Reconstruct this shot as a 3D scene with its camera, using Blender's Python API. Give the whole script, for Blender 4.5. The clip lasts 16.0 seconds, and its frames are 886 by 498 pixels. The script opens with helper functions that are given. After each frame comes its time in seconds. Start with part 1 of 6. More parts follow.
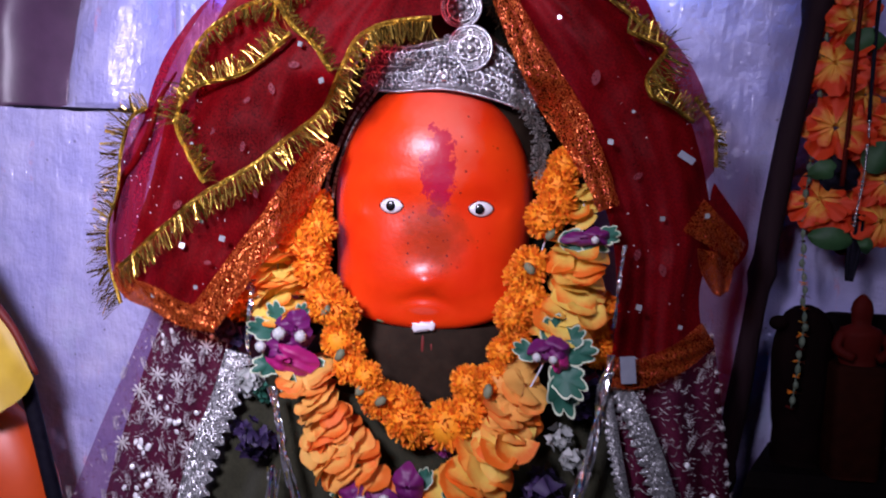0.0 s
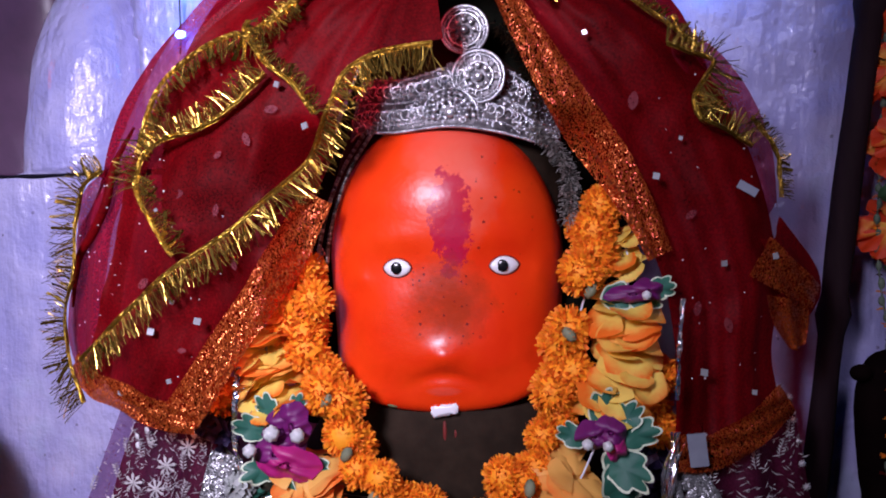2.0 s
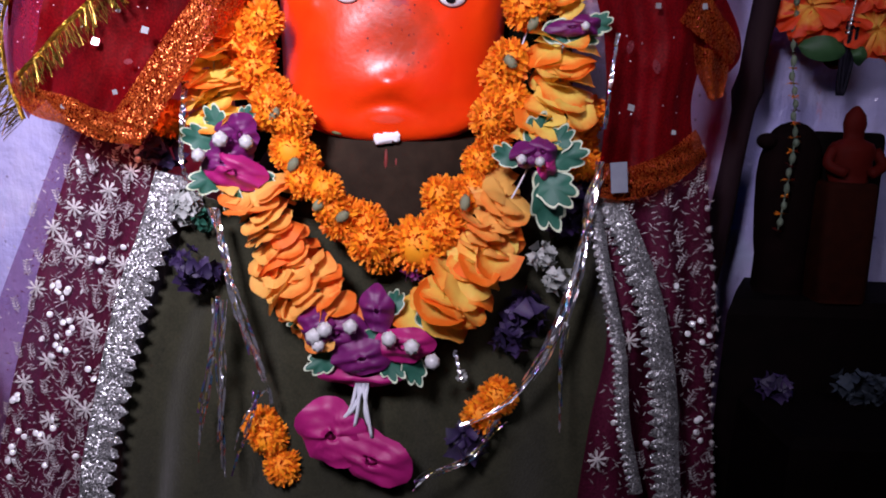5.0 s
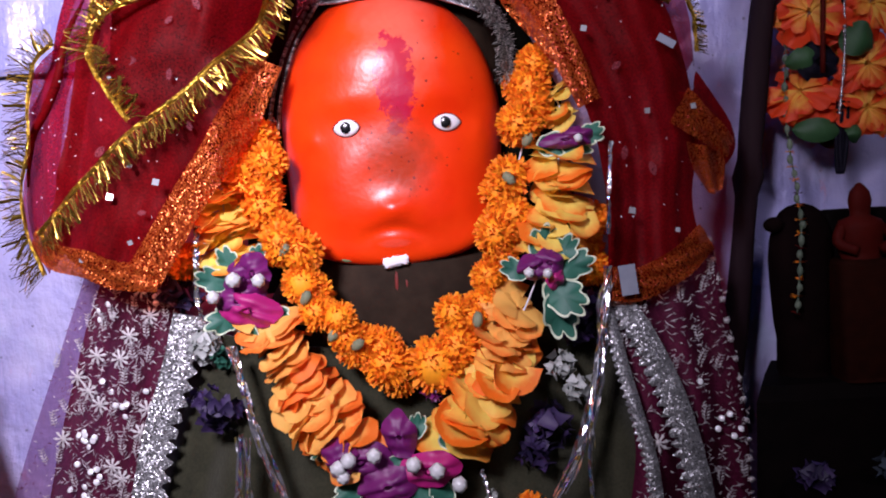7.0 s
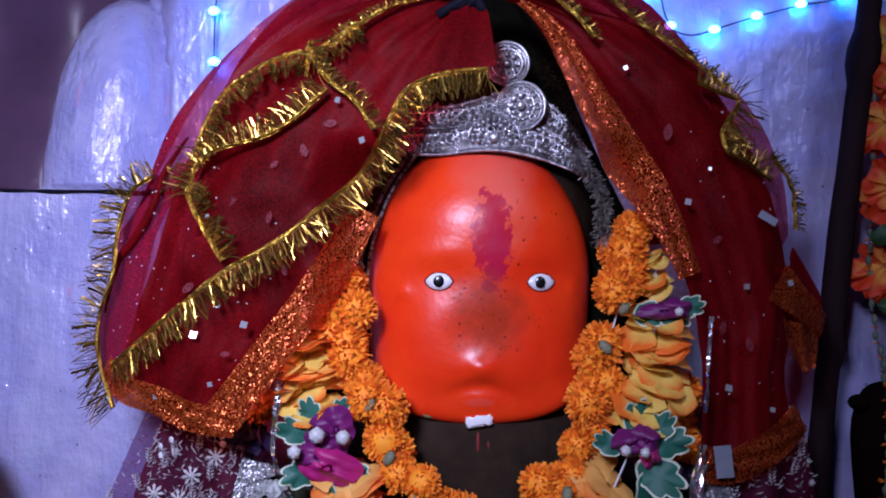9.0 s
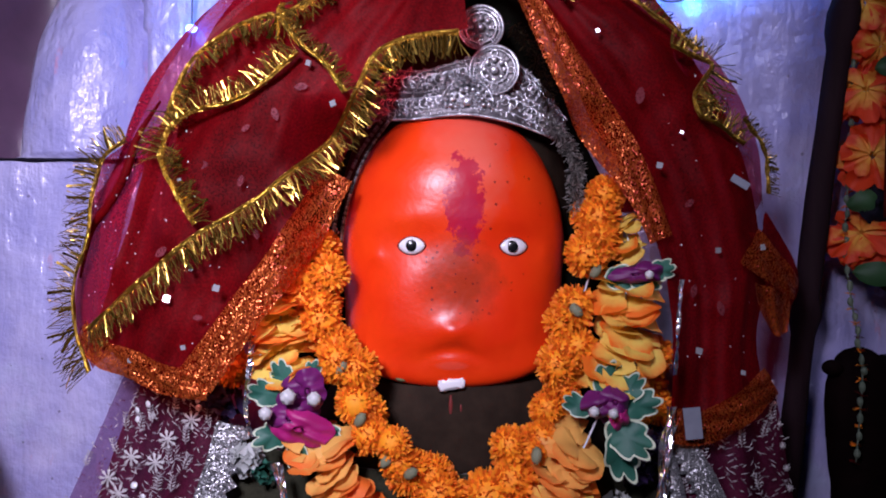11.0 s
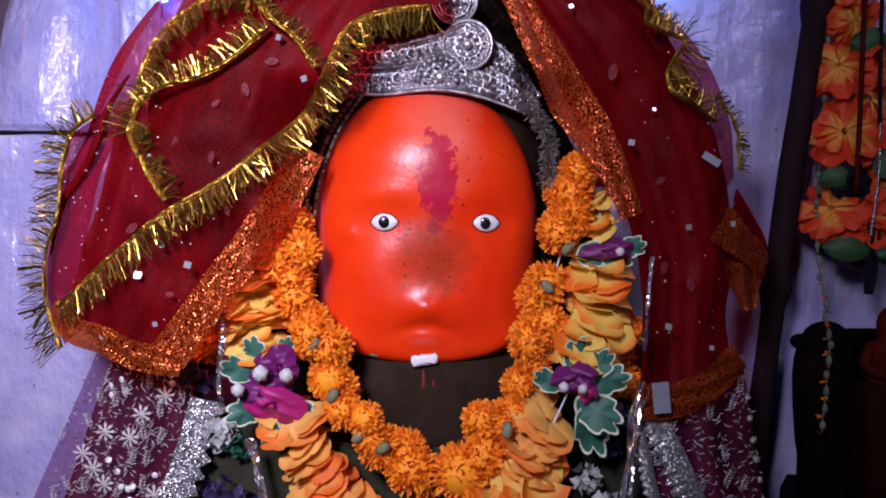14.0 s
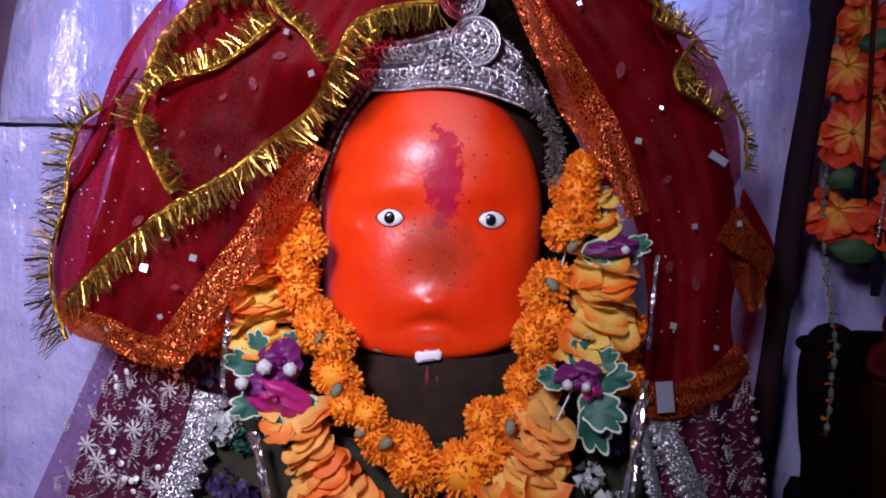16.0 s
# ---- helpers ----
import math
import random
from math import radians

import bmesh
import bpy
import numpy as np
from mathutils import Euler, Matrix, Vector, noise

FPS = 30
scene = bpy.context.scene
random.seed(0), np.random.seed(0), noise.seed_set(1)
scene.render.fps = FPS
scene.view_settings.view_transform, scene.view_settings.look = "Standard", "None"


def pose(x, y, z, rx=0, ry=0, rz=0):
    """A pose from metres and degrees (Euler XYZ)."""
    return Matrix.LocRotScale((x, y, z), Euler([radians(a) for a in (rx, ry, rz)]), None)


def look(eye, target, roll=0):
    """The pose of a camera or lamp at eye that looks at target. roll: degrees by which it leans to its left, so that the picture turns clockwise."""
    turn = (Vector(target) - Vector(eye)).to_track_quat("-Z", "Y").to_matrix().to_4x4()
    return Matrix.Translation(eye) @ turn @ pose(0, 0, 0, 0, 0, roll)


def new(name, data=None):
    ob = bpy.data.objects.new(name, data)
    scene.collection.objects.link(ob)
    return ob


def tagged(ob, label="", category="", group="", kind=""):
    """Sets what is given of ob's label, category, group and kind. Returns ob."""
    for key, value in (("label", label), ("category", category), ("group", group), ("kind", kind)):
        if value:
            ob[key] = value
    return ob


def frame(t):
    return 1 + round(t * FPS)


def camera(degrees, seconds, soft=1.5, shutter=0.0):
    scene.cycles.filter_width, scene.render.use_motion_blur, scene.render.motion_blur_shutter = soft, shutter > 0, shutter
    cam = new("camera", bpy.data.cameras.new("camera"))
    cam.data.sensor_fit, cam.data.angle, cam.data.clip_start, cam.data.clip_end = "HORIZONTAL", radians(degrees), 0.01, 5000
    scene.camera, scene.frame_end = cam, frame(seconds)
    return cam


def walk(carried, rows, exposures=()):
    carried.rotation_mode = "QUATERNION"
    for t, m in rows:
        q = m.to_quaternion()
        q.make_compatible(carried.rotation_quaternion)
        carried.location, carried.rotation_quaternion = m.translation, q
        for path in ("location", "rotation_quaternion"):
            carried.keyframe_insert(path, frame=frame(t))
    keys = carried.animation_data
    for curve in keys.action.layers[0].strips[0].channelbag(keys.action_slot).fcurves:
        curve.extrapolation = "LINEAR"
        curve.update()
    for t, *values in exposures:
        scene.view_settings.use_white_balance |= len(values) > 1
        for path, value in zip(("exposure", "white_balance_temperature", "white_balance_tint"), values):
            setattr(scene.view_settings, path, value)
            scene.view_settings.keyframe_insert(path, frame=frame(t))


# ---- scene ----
cam = camera(58.3, 16.0, 1.9, 0.5)
PATH = [
    (0, (0.128, -1.067, 1.226), (-0.09, 0.915, 1.073), 2.1),
    (0.5, (0.109, -1.01, 1.248), (-0.135, 0.97, 1.102), 0.4),
    (1, (0.085, -0.946, 1.233), (-0.166, 1.035, 1.116), 0.3),
    (1.5, (0.078, -0.915, 1.239), (-0.181, 1.067, 1.159), -1.1),
    (2, (0.091, -0.896, 1.247), (-0.13, 1.091, 1.186), -1.7),
    (2.5, (0.086, -0.928, 1.252), (-0.136, 1.059, 1.178), -1.6),
    (3, (0.081, -0.946, 1.231), (-0.114, 1.042, 1.13), -1.1),
    (3.5, (0.069, -0.955, 1.18), (-0.108, 1.029, 1.0), 0.4),
    (4, (0.066, -0.958, 1.127), (0.006, 1.018, 0.823), 2.2),
    (4.2, (0.069, -0.967, 1.102), (0.042, 1.002, 0.749), 2.5),
    (6.3, (0.063, -0.946, 1.065), (0.009, 1.038, 0.819), -1.8),
    (6.5, (0.073, -0.948, 1.093), (0.02, 1.042, 0.899), -3.9),
    (7, (0.082, -0.964, 1.108), (0.008, 1.031, 0.985), -3.6),
    (7.5, (0.063, -0.957, 1.108), (-0.083, 1.036, 1.009), -0.8),
    (7.7, (0.039, -0.956, 1.12), (-0.111, 1.034, 1.104), 0.0),
    (8, (0.015, -0.953, 1.143), (-0.2, 1.035, 1.102), 0.2),
    (8.2, (0.015, -0.938, 1.101), (-0.226, 1.042, 1.25), -1.2),
    (8.5, (-0.047, -0.956, 1.168), (-0.261, 1.032, 1.206), 0.7),
    (8.7, (-0.039, -0.953, 1.181), (-0.223, 1.041, 1.29), 1.0),
    (9, (-0.02, -0.947, 1.184), (-0.094, 1.048, 1.3), 0.5),
    (9.2, (-0.016, -0.96, 1.177), (-0.094, 1.032, 1.336), 0.5),
    (11.3, (0.013, -0.946, 1.166), (-0.058, 1.053, 1.21), 0.5),
    (11.5, (0.01, -0.947, 1.168), (-0.057, 1.052, 1.203), 0.9),
    (12, (0.017, -0.953, 1.173), (-0.045, 1.046, 1.213), 0.3),
    (12.5, (0.013, -0.957, 1.177), (-0.046, 1.042, 1.185), 0.2),
    (13, (0.014, -0.955, 1.18), (-0.022, 1.045, 1.173), -0.4),
    (13.5, (0.022, -0.951, 1.179), (-0.005, 1.049, 1.179), 0.1),
    (14, (0.025, -0.948, 1.176), (-0.007, 1.052, 1.161), 0.5),
    (14.5, (0.025, -0.95, 1.178), (-0.01, 1.05, 1.162), 0.3),
    (15, (0.025, -0.951, 1.178), (-0.025, 1.048, 1.154), 0.6),
    (15.5, (0.025, -0.948, 1.172), (-0.012, 1.051, 1.128), 1.0),
    (16, (0.026, -0.948, 1.173), (-0.021, 1.051, 1.155), 1.2),
]
EXPOSURES = [(0.0, 0.0, 6030, 28), (1.0, 0.0, 6030, 28), (2.0, -0.15, 6030, 28), (2.8, -0.13, 6030, 28), (3.5, -0.12, 6080, 27), (4.0, 0.12, 6280, 25), (6.5, 0.35, 6330, 24), (7.5, 0.3, 6280, 25), (8.0, 0.05, 5980, 28), (8.5, -0.3, 5730, 29), (9.0, -0.44, 5230, 26), (9.6, -0.38, 5430, 26), (11.3, -0.20, 6030, 28), (12.0, -0.22, 5680, 28), (12.6, -0.20, 6030, 28), (16.0, -0.20, 6030, 28)]
walk(cam, [(t, look(eye, target, roll)) for t, eye, target, roll in PATH], EXPOSURES)

# ---- world and lights ----
world = bpy.data.worlds.new("world")
scene.world = world
world.use_nodes = True
world.node_tree.nodes["Background"].inputs[0].default_value = (0.55, 0.5, 0.75, 1)
world.node_tree.nodes["Background"].inputs[1].default_value = 0.004


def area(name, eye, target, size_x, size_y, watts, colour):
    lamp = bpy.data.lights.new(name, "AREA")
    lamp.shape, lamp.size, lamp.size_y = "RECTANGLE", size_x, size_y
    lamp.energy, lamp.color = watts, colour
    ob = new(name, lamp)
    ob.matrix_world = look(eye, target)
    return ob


# unseen key lamp above and to one side, and an added high fill behind
lamp_ob = area("key_lamp", (-0.33, -1.26, 1.68), (-0.42, 0.1, 1.25), 0.24, 0.24, 7.5, (0.92, 0.89, 1.0))
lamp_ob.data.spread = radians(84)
# fill added to brighten the upper right; no window stands there
high_ob = area("added_fill", (0.85, -1.7, 2.45), (0.5, 0.28, 1.5), 0.7, 0.5, 1.5, (0.9, 0.88, 1.0))
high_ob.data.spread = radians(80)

# ---- node helpers ----


class Nodes:
    def __init__(self, name):
        self.mat = bpy.data.materials.new(name)
        self.mat.use_nodes = True
        self.tree = self.mat.node_tree
        self.tree.nodes.clear()
        self.out = self.tree.nodes.new("ShaderNodeOutputMaterial")

    def add(self, kind, props=None, **inputs):
        n = self.tree.nodes.new(kind)
        props = props or {}
        if "operation" in props:
            n.operation = props["operation"]
        if "data_type" in props:
            n.data_type = props["data_type"]
        if "use_clamp" in props:
            n.use_clamp = props["use_clamp"]
        for k, v in inputs.items():
            self.put(n, k.replace("_", " "), v)
        return n

    def put(self, n, key, v):
        sock = n.inputs[int(key)] if key.isdigit() else n.inputs[key]
        if isinstance(v, bpy.types.NodeSocket):
            self.tree.links.new(v, sock)
        elif isinstance(v, bpy.types.Node):
            self.tree.links.new(v.outputs[0], sock)
        else:
            sock.default_value = v

    def math(self, op, a, b=0.0, clamp=False):
        n = self.add("ShaderNodeMath", {"operation": op, "use_clamp": clamp})
        self.put(n, "0", a)
        self.put(n, "1", b)
        return n.outputs[0]

    def coords(self, kind="Object"):
        return self.add("ShaderNodeTexCoord").outputs[kind]

    def noise(self, vec, scale, detail=4.0, rough=0.55):
        n = self.add("ShaderNodeTexNoise", Scale=scale, Detail=detail, Roughness=rough)
        self.put(n, "Vector", vec)
        return n.outputs["Fac"]

    def ramp(self, fac, stops):
        n = self.add("ShaderNodeValToRGB")
        els = n.color_ramp.elements
        while len(els) < len(stops):
            els.new(0.5)
        for e, (p, c) in zip(els, stops):
            e.position = p
            e.color = (*c, 1) if len(c) == 3 else c
        self.put(n, "Fac", fac)
        return n.outputs[0]

    def mix(self, fac, a, b):
        n = self.add("ShaderNodeMix", {"data_type": "RGBA"})
        self.put(n, "0", fac)
        self.put(n, "6", a if not isinstance(a, tuple) else (*a, 1))
        self.put(n, "7", b if not isinstance(b, tuple) else (*b, 1))
        return n.outputs[2]

    def bump(self, height, strength, distance=0.002):
        return self.add("ShaderNodeBump", Strength=strength, Distance=distance, Height=height).outputs[0]

    def surface(self, colour, rough=0.6, metal=0.0, normal=None, **more):
        p = self.add("ShaderNodeBsdfPrincipled", Roughness=rough, Metallic=metal, **more)
        self.put(p, "Base Color", (*colour, 1) if isinstance(colour, tuple) else colour)
        if normal is not None:
            self.put(p, "Normal", normal)
        return p

    def done(self, shader):
        self.put(self.out, "Surface", shader)
        return self.mat


def plain(name, dark, light, rough=0.6, metal=0.0, scale=60.0, bump=0.3, island=0.0, stretch=(1, 1, 1), **more):
    """Two tones mixed by noise at two scales, with relief."""
    n = Nodes(name)
    vec = n.coords()
    if stretch != (1, 1, 1):
        vec = n.add("ShaderNodeMapping", Vector=vec, Scale=stretch).outputs[0]
    a, b = n.noise(vec, scale), n.noise(vec, scale * 0.13, 2.0)
    fac = n.math("ADD", n.math("MULTIPLY", a, 0.6), n.math("MULTIPLY", b, 0.4))
    if island:
        r = n.add("ShaderNodeNewGeometry").outputs["Random Per Island"]
        fac = n.math("ADD", n.math("MULTIPLY", fac, 1 - island), n.math("MULTIPLY", r, island))
    col = n.ramp(fac, [(0.3, dark), (0.7, light)])
    return n.done(n.surface(col, rough, metal, n.bump(a, bump) if bump else None, **more))


def sheer(name, dark, light, opacity, tint, rough=0.45, scale=350.0):
    """Gauze: woven threads with light passing between them."""
    n = Nodes(name)
    vec = n.coords()
    weave = n.noise(vec, scale, 1.0)
    # stretched noise puts the shade of upright folds into colour and opacity
    fold = n.noise(n.add("ShaderNodeMapping", Vector=vec, Scale=(1, 1, 0.3)).outputs[0], 14.0, 5.0, 0.62)
    col = n.ramp(n.math("ADD", n.math("MULTIPLY", weave, 0.4), n.math("MULTIPLY", fold, 0.6)), [(0.35, dark), (0.65, light)])
    cloth = n.surface(col, rough, 0.0, n.bump(weave, 0.25, 0.001), Specular_IOR_Level=0.16)
    glow = n.add("ShaderNodeBsdfTranslucent", Color=col)
    body = n.add("ShaderNodeMixShader")
    n.put(body, "0", 0.3)
    n.put(body, "1", cloth)
    n.put(body, "2", glow)
    clear = n.add("ShaderNodeBsdfTransparent", Color=(*tint, 1))
    fac = n.math("ADD", n.math("MULTIPLY", n.math("SUBTRACT", fold, 0.5), 0.5), n.math("ADD", n.math("MULTIPLY", weave, 0.2), opacity - 0.1), True)
    out = n.add("ShaderNodeMixShader")
    n.put(out, "0", fac)
    n.put(out, "1", clear)
    n.put(out, "2", body)
    return n.done(out)


def glitter(name, dark, light, cell, rough=0.3, metal=0.85, bump=1.0, stretch=(1, 1, 1), holes=0.0):
    """Metallic thread: every cell catches the light by itself; holes is the share that stays open gauze."""
    n = Nodes(name)
    vec = n.coords()
    if stretch != (1, 1, 1):
        vec = n.add("ShaderNodeMapping", Vector=vec, Scale=stretch).outputs[0]
    v = n.add("ShaderNodeTexVoronoi", Scale=cell)
    n.put(v, "Vector", vec)
    r = n.add("ShaderNodeSeparateColor", Color=v.outputs["Color"])
    col = n.ramp(r.outputs[0], [(0.1, dark), (0.9, light)])
    tilt = n.add("ShaderNodeMix", {"data_type": "VECTOR"})
    n.put(tilt, "0", 0.28 * bump)
    n.put(tilt, "4", n.add("ShaderNodeNewGeometry").outputs["Normal"])
    centred = n.add("ShaderNodeVectorMath", {"operation": "SUBTRACT"})
    n.put(centred, "0", v.outputs["Color"])
    n.put(centred, "1", (0.5, 0.5, 0.5))
    scaled = n.add("ShaderNodeVectorMath", {"operation": "SCALE"})
    n.put(scaled, "0", centred.outputs[0])
    n.put(scaled, "Scale", 3.0)
    n.put(tilt, "5", scaled.outputs[0])
    unit = n.add("ShaderNodeVectorMath", {"operation": "NORMALIZE"})
    n.put(unit, "0", tilt.outputs[1])
    body = n.surface(col, rough, metal, unit.outputs[0])
    if not holes:
        return n.done(body)
    clear = n.add("ShaderNodeBsdfTransparent", Color=(0.85, 0.22, 0.12, 1))
    gauze = n.add("ShaderNodeMixShader")
    n.put(gauze, "0", n.math("LESS_THAN", r.outputs[1], holes))
    n.put(gauze, "1", body)
    n.put(gauze, "2", clear)
    return n.done(gauze)


# ---- materials ----
def wall_paint():
    n = Nodes("lilac_enamel")
    vec = n.coords()
    big, mid = n.noise(vec, 3.0, 3.0), n.noise(vec, 14.0, 5.0)
    col = n.ramp(n.math("ADD", n.math("MULTIPLY", big, 0.6), n.math("MULTIPLY", mid, 0.4)), [(0.4, (0.36, 0.35, 0.66)), (0.6, (0.55, 0.52, 0.79))])
    spots = n.ramp(n.noise(n.add("ShaderNodeMapping", Vector=vec, Scale=(1, 1, 0.35)).outputs[0], 26.0, 6.0, 0.7), [(0.63, (0, 0, 0)), (0.7, (1, 1, 1))])
    col = n.mix(n.math("MULTIPLY", spots, 0.55), col, (0.6, 0.28, 0.42))
    teal = n.ramp(n.noise(vec, 6.0, 4.0), [(0.58, (0, 0, 0)), (0.72, (1, 1, 1))])
    v = n.add("ShaderNodeTexVoronoi", Scale=38.0)
    n.put(v, "Vector", vec)
    pick = n.add("ShaderNodeSeparateColor", Color=v.outputs["Color"])
    specks = n.math("MULTIPLY", n.math("LESS_THAN", v.outputs["Distance"], n.math("MULTIPLY", pick.outputs[1], 0.12)), n.math("GREATER_THAN", pick.outputs[0], 0.55))
    col = n.mix(n.math("MULTIPLY", specks, 0.6), col, (0.1, 0.07, 0.12))
    col = n.mix(n.math("MULTIPLY", teal, 0.4), col, (0.4, 0.55, 0.72))
    streak = n.noise(n.add("ShaderNodeMapping", Vector=vec, Scale=(1, 1, 0.2)).outputs[0], 17.0, 4.0)
    grain = n.noise(vec, 48.0, 4.0)
    nrm = n.bump(n.math("ADD", streak, n.math("MULTIPLY", grain, 0.42)), 0.9, 0.014)
    p = n.surface(col, 0.32, 0.0, nrm, Specular_IOR_Level=0.4, Coat_Weight=1.0, Coat_Roughness=0.07)
    n.put(p, "Coat Normal", nrm)
    return n.done(p)


def face_paint():
    n = Nodes("vermilion_paint")
    vec = n.coords()
    sep = n.add("ShaderNodeSeparateXYZ", Vector=vec)
    x, z = sep.outputs[0], sep.outputs[2]

    def spot(cx, cz, rx, rz, wobble, scale, lo, hi):
        dx = n.math("DIVIDE", n.math("SUBTRACT", x, cx), rx)
        dz = n.math("DIVIDE", n.math("SUBTRACT", z, cz), rz)
        d = n.math("ADD", n.math("MULTIPLY", dx, dx), n.math("MULTIPLY", dz, dz))
        d = n.math("ADD", d, n.math("MULTIPLY", n.math("SUBTRACT", n.noise(vec, scale, 5.0, 0.7), 0.5), wobble))
        return n.ramp(d, [(lo, (1, 1, 1)), (hi, (0, 0, 0))])

    base = n.ramp(n.noise(vec, 12.0, 4.0), [(0.3, (0.76, 0.03, 0.0012)), (0.7, (0.86, 0.056, 0.002))])
    # the powder that has sunk into the forehead, and its smear up to the crown
    col = n.mix(n.math("MULTIPLY", spot(0.004, 1.335, 0.06, 0.05, 1.2, 40, 0.1, 1.0), 0.3), base, (0.75, 0.2, 0.16))
    col = n.mix(n.math("MULTIPLY", spot(0.012, 1.285, 0.05, 0.07, 1.4, 50, 0.2, 1.0), 0.35), col, (0.7, 0.16, 0.1))
    col = n.mix(n.math("MULTIPLY", spot(0.003, 1.25, 0.026, 0.066, 3.6, 75, 0.6, 0.8), 0.95), col, (0.47, 0.005, 0.032))
    col = n.mix(n.math("MULTIPLY", spot(0.008, 1.228, 0.017, 0.045, 4.0, 90, 0.3, 0.7), 0.4), col, (0.4, 0.012, 0.06))
    col = n.mix(n.math("MULTIPLY", spot(-0.002, 1.16, 0.056, 0.056, 1.6, 60, 0.05, 1.0), 0.62), col, (0.2, 0.03, 0.01))
    v = n.add("ShaderNodeTexVoronoi", Scale=150.0)
    n.put(v, "Vector", vec)
    pick = n.add("ShaderNodeSeparateColor", Color=v.outputs["Color"])
    dots = n.math("MULTIPLY", n.math("LESS_THAN", v.outputs["Distance"], n.math("MULTIPLY", pick.outputs[1], 0.3)), n.math("GREATER_THAN", pick.outputs[0], 0.7))
    near = n.math("ADD", spot(0.05, 1.27, 0.05, 0.09, 1.0, 30, 0.4, 1.0), spot(0.0, 1.165, 0.09, 0.06, 1.0, 30, 0.4, 1.0), True)
    col = n.mix(n.math("MULTIPLY", n.math("MULTIPLY", dots, near), 0.85), col, (0.14, 0.008, 0.008))
    lip = spot(-0.011, 1.06, 0.022, 0.006, 0.8, 60, 0.3, 1.0)
    col = n.mix(n.math("MULTIPLY", lip, 0.35), col, (0.75, 0.12, 0.08))
    rough = n.math("ADD", n.math("MULTIPLY", n.noise(vec, 30.0), 0.16), 0.23)
    nrm = n.bump(n.math("ADD", n.noise(vec, 25.0, 3.0), n.math("MULTIPLY", n.noise(vec, 160.0), 0.15)), 0.25, 0.004)
    return n.done(n.surface(col, rough, 0.0, nrm, Specular_IOR_Level=0.36))


def radial(name, inner, outer, r0, r1, rough=0.6):
    """A petal's colour, from its root to its rim."""
    n = Nodes(name)
    vec = n.coords()
    d = n.add("ShaderNodeVectorMath", {"operation": "LENGTH"})
    n.put(d, "0", vec)
    f = n.math("DIVIDE", n.math("SUBTRACT", d.outputs["Value"], r0), r1 - r0)
    f = n.math("ADD", f, n.math("MULTIPLY", n.math("SUBTRACT", n.noise(vec, 95.0), 0.5), 0.9))
    rnd = n.add("ShaderNodeObjectInfo").outputs["Random"]
    f = n.math("ADD", f, n.math("MULTIPLY", n.math("SUBTRACT", rnd, 0.5), 0.25))
    petal = n.add("ShaderNodeNewGeometry").outputs["Random Per Island"]
    f = n.math("ADD", f, n.math("MULTIPLY", n.math("SUBTRACT", petal, 0.5), 0.8))
    mid = tuple(0.5 * a + 0.5 * b for a, b in zip(inner, outer))
    col = n.ramp(f, [(0.1, inner), (0.6, mid), (0.95, outer)])
    p = n.surface(col, rough, 0.0, n.bump(n.noise(vec, 200.0), 0.3, 0.001))
    t = n.add("ShaderNodeBsdfTranslucent", Color=col)
    m = n.add("ShaderNodeMixShader")
    n.put(m, "0", 0.3)
    n.put(m, "1", p)
    n.put(m, "2", t)
    return n.done(m)


LILAC = wall_paint()
# the niche hollow's shade, put into the colour as a dark maroon
MAROON_SHADE = plain("maroon_niche_shade", (0.06, 0.028, 0.06), (0.11, 0.05, 0.105), 0.4, scale=22, bump=0.5)
VERMILION = face_paint()
STONE = plain("dark_oiled_stone", (0.014, 0.009, 0.006), (0.04, 0.025, 0.016), 0.7, scale=40, bump=0.5, Specular_IOR_Level=0.05)
EYE_WHITE = plain("white_enamel", (0.78, 0.78, 0.8), (0.86, 0.86, 0.88), 0.25, bump=0)
EYE_BLACK = plain("black_enamel", (0.004, 0.004, 0.005), (0.01, 0.01, 0.012), 0.2, bump=0)
OLIVE = plain("olive_cotton", (0.02, 0.021, 0.012), (0.043, 0.042, 0.024), 0.85, scale=300, bump=0.4, Sheen_Weight=0.3, Specular_IOR_Level=0.05)
VEIL_RED = sheer("red_organza", (0.1, 0.0004, 0.0016), (0.28, 0.0014, 0.004), 0.72, (0.66, 0.03, 0.035), 0.6)
VEIL_THIN = sheer("thin_red_organza", (0.2, 0.0025, 0.012), (0.36, 0.005, 0.02), 0.6, (0.9, 0.34, 0.46))
PRINT = sheer("pale_print", (0.3, 0.06, 0.08), (0.45, 0.12, 0.14), 0.5, (0.8, 0.3, 0.35))
SHAWL = sheer("maroon_net", (0.06, 0.005, 0.018), (0.13, 0.014, 0.045), 0.93, (0.7, 0.35, 0.45), 0.55)
SHAWL_THIN = sheer("thin_maroon_net", (0.1, 0.03, 0.08), (0.19, 0.075, 0.16), 0.55, (0.85, 0.65, 0.85), 0.55)
ORANGE_BAND = glitter("orange_gold_weave", (0.33, 0.02, 0.005), (0.78, 0.17, 0.028), 1000, 0.3, 0.55, 0.75, (1, 1, 0.6), 0.36)
GOLD = plain("gold_tinsel", (0.16, 0.085, 0.01), (0.74, 0.48, 0.09), 0.27, 0.9, bump=0, island=0.8)
GOLD_CORD = glitter("gold_cord", (0.17, 0.09, 0.007), (0.6, 0.37, 0.055), 700, 0.3, 0.95)
SILVER = plain("silver_filigree", (0.36, 0.35, 0.37), (0.82, 0.81, 0.84), 0.27, 0.75, bump=0, island=0.6)
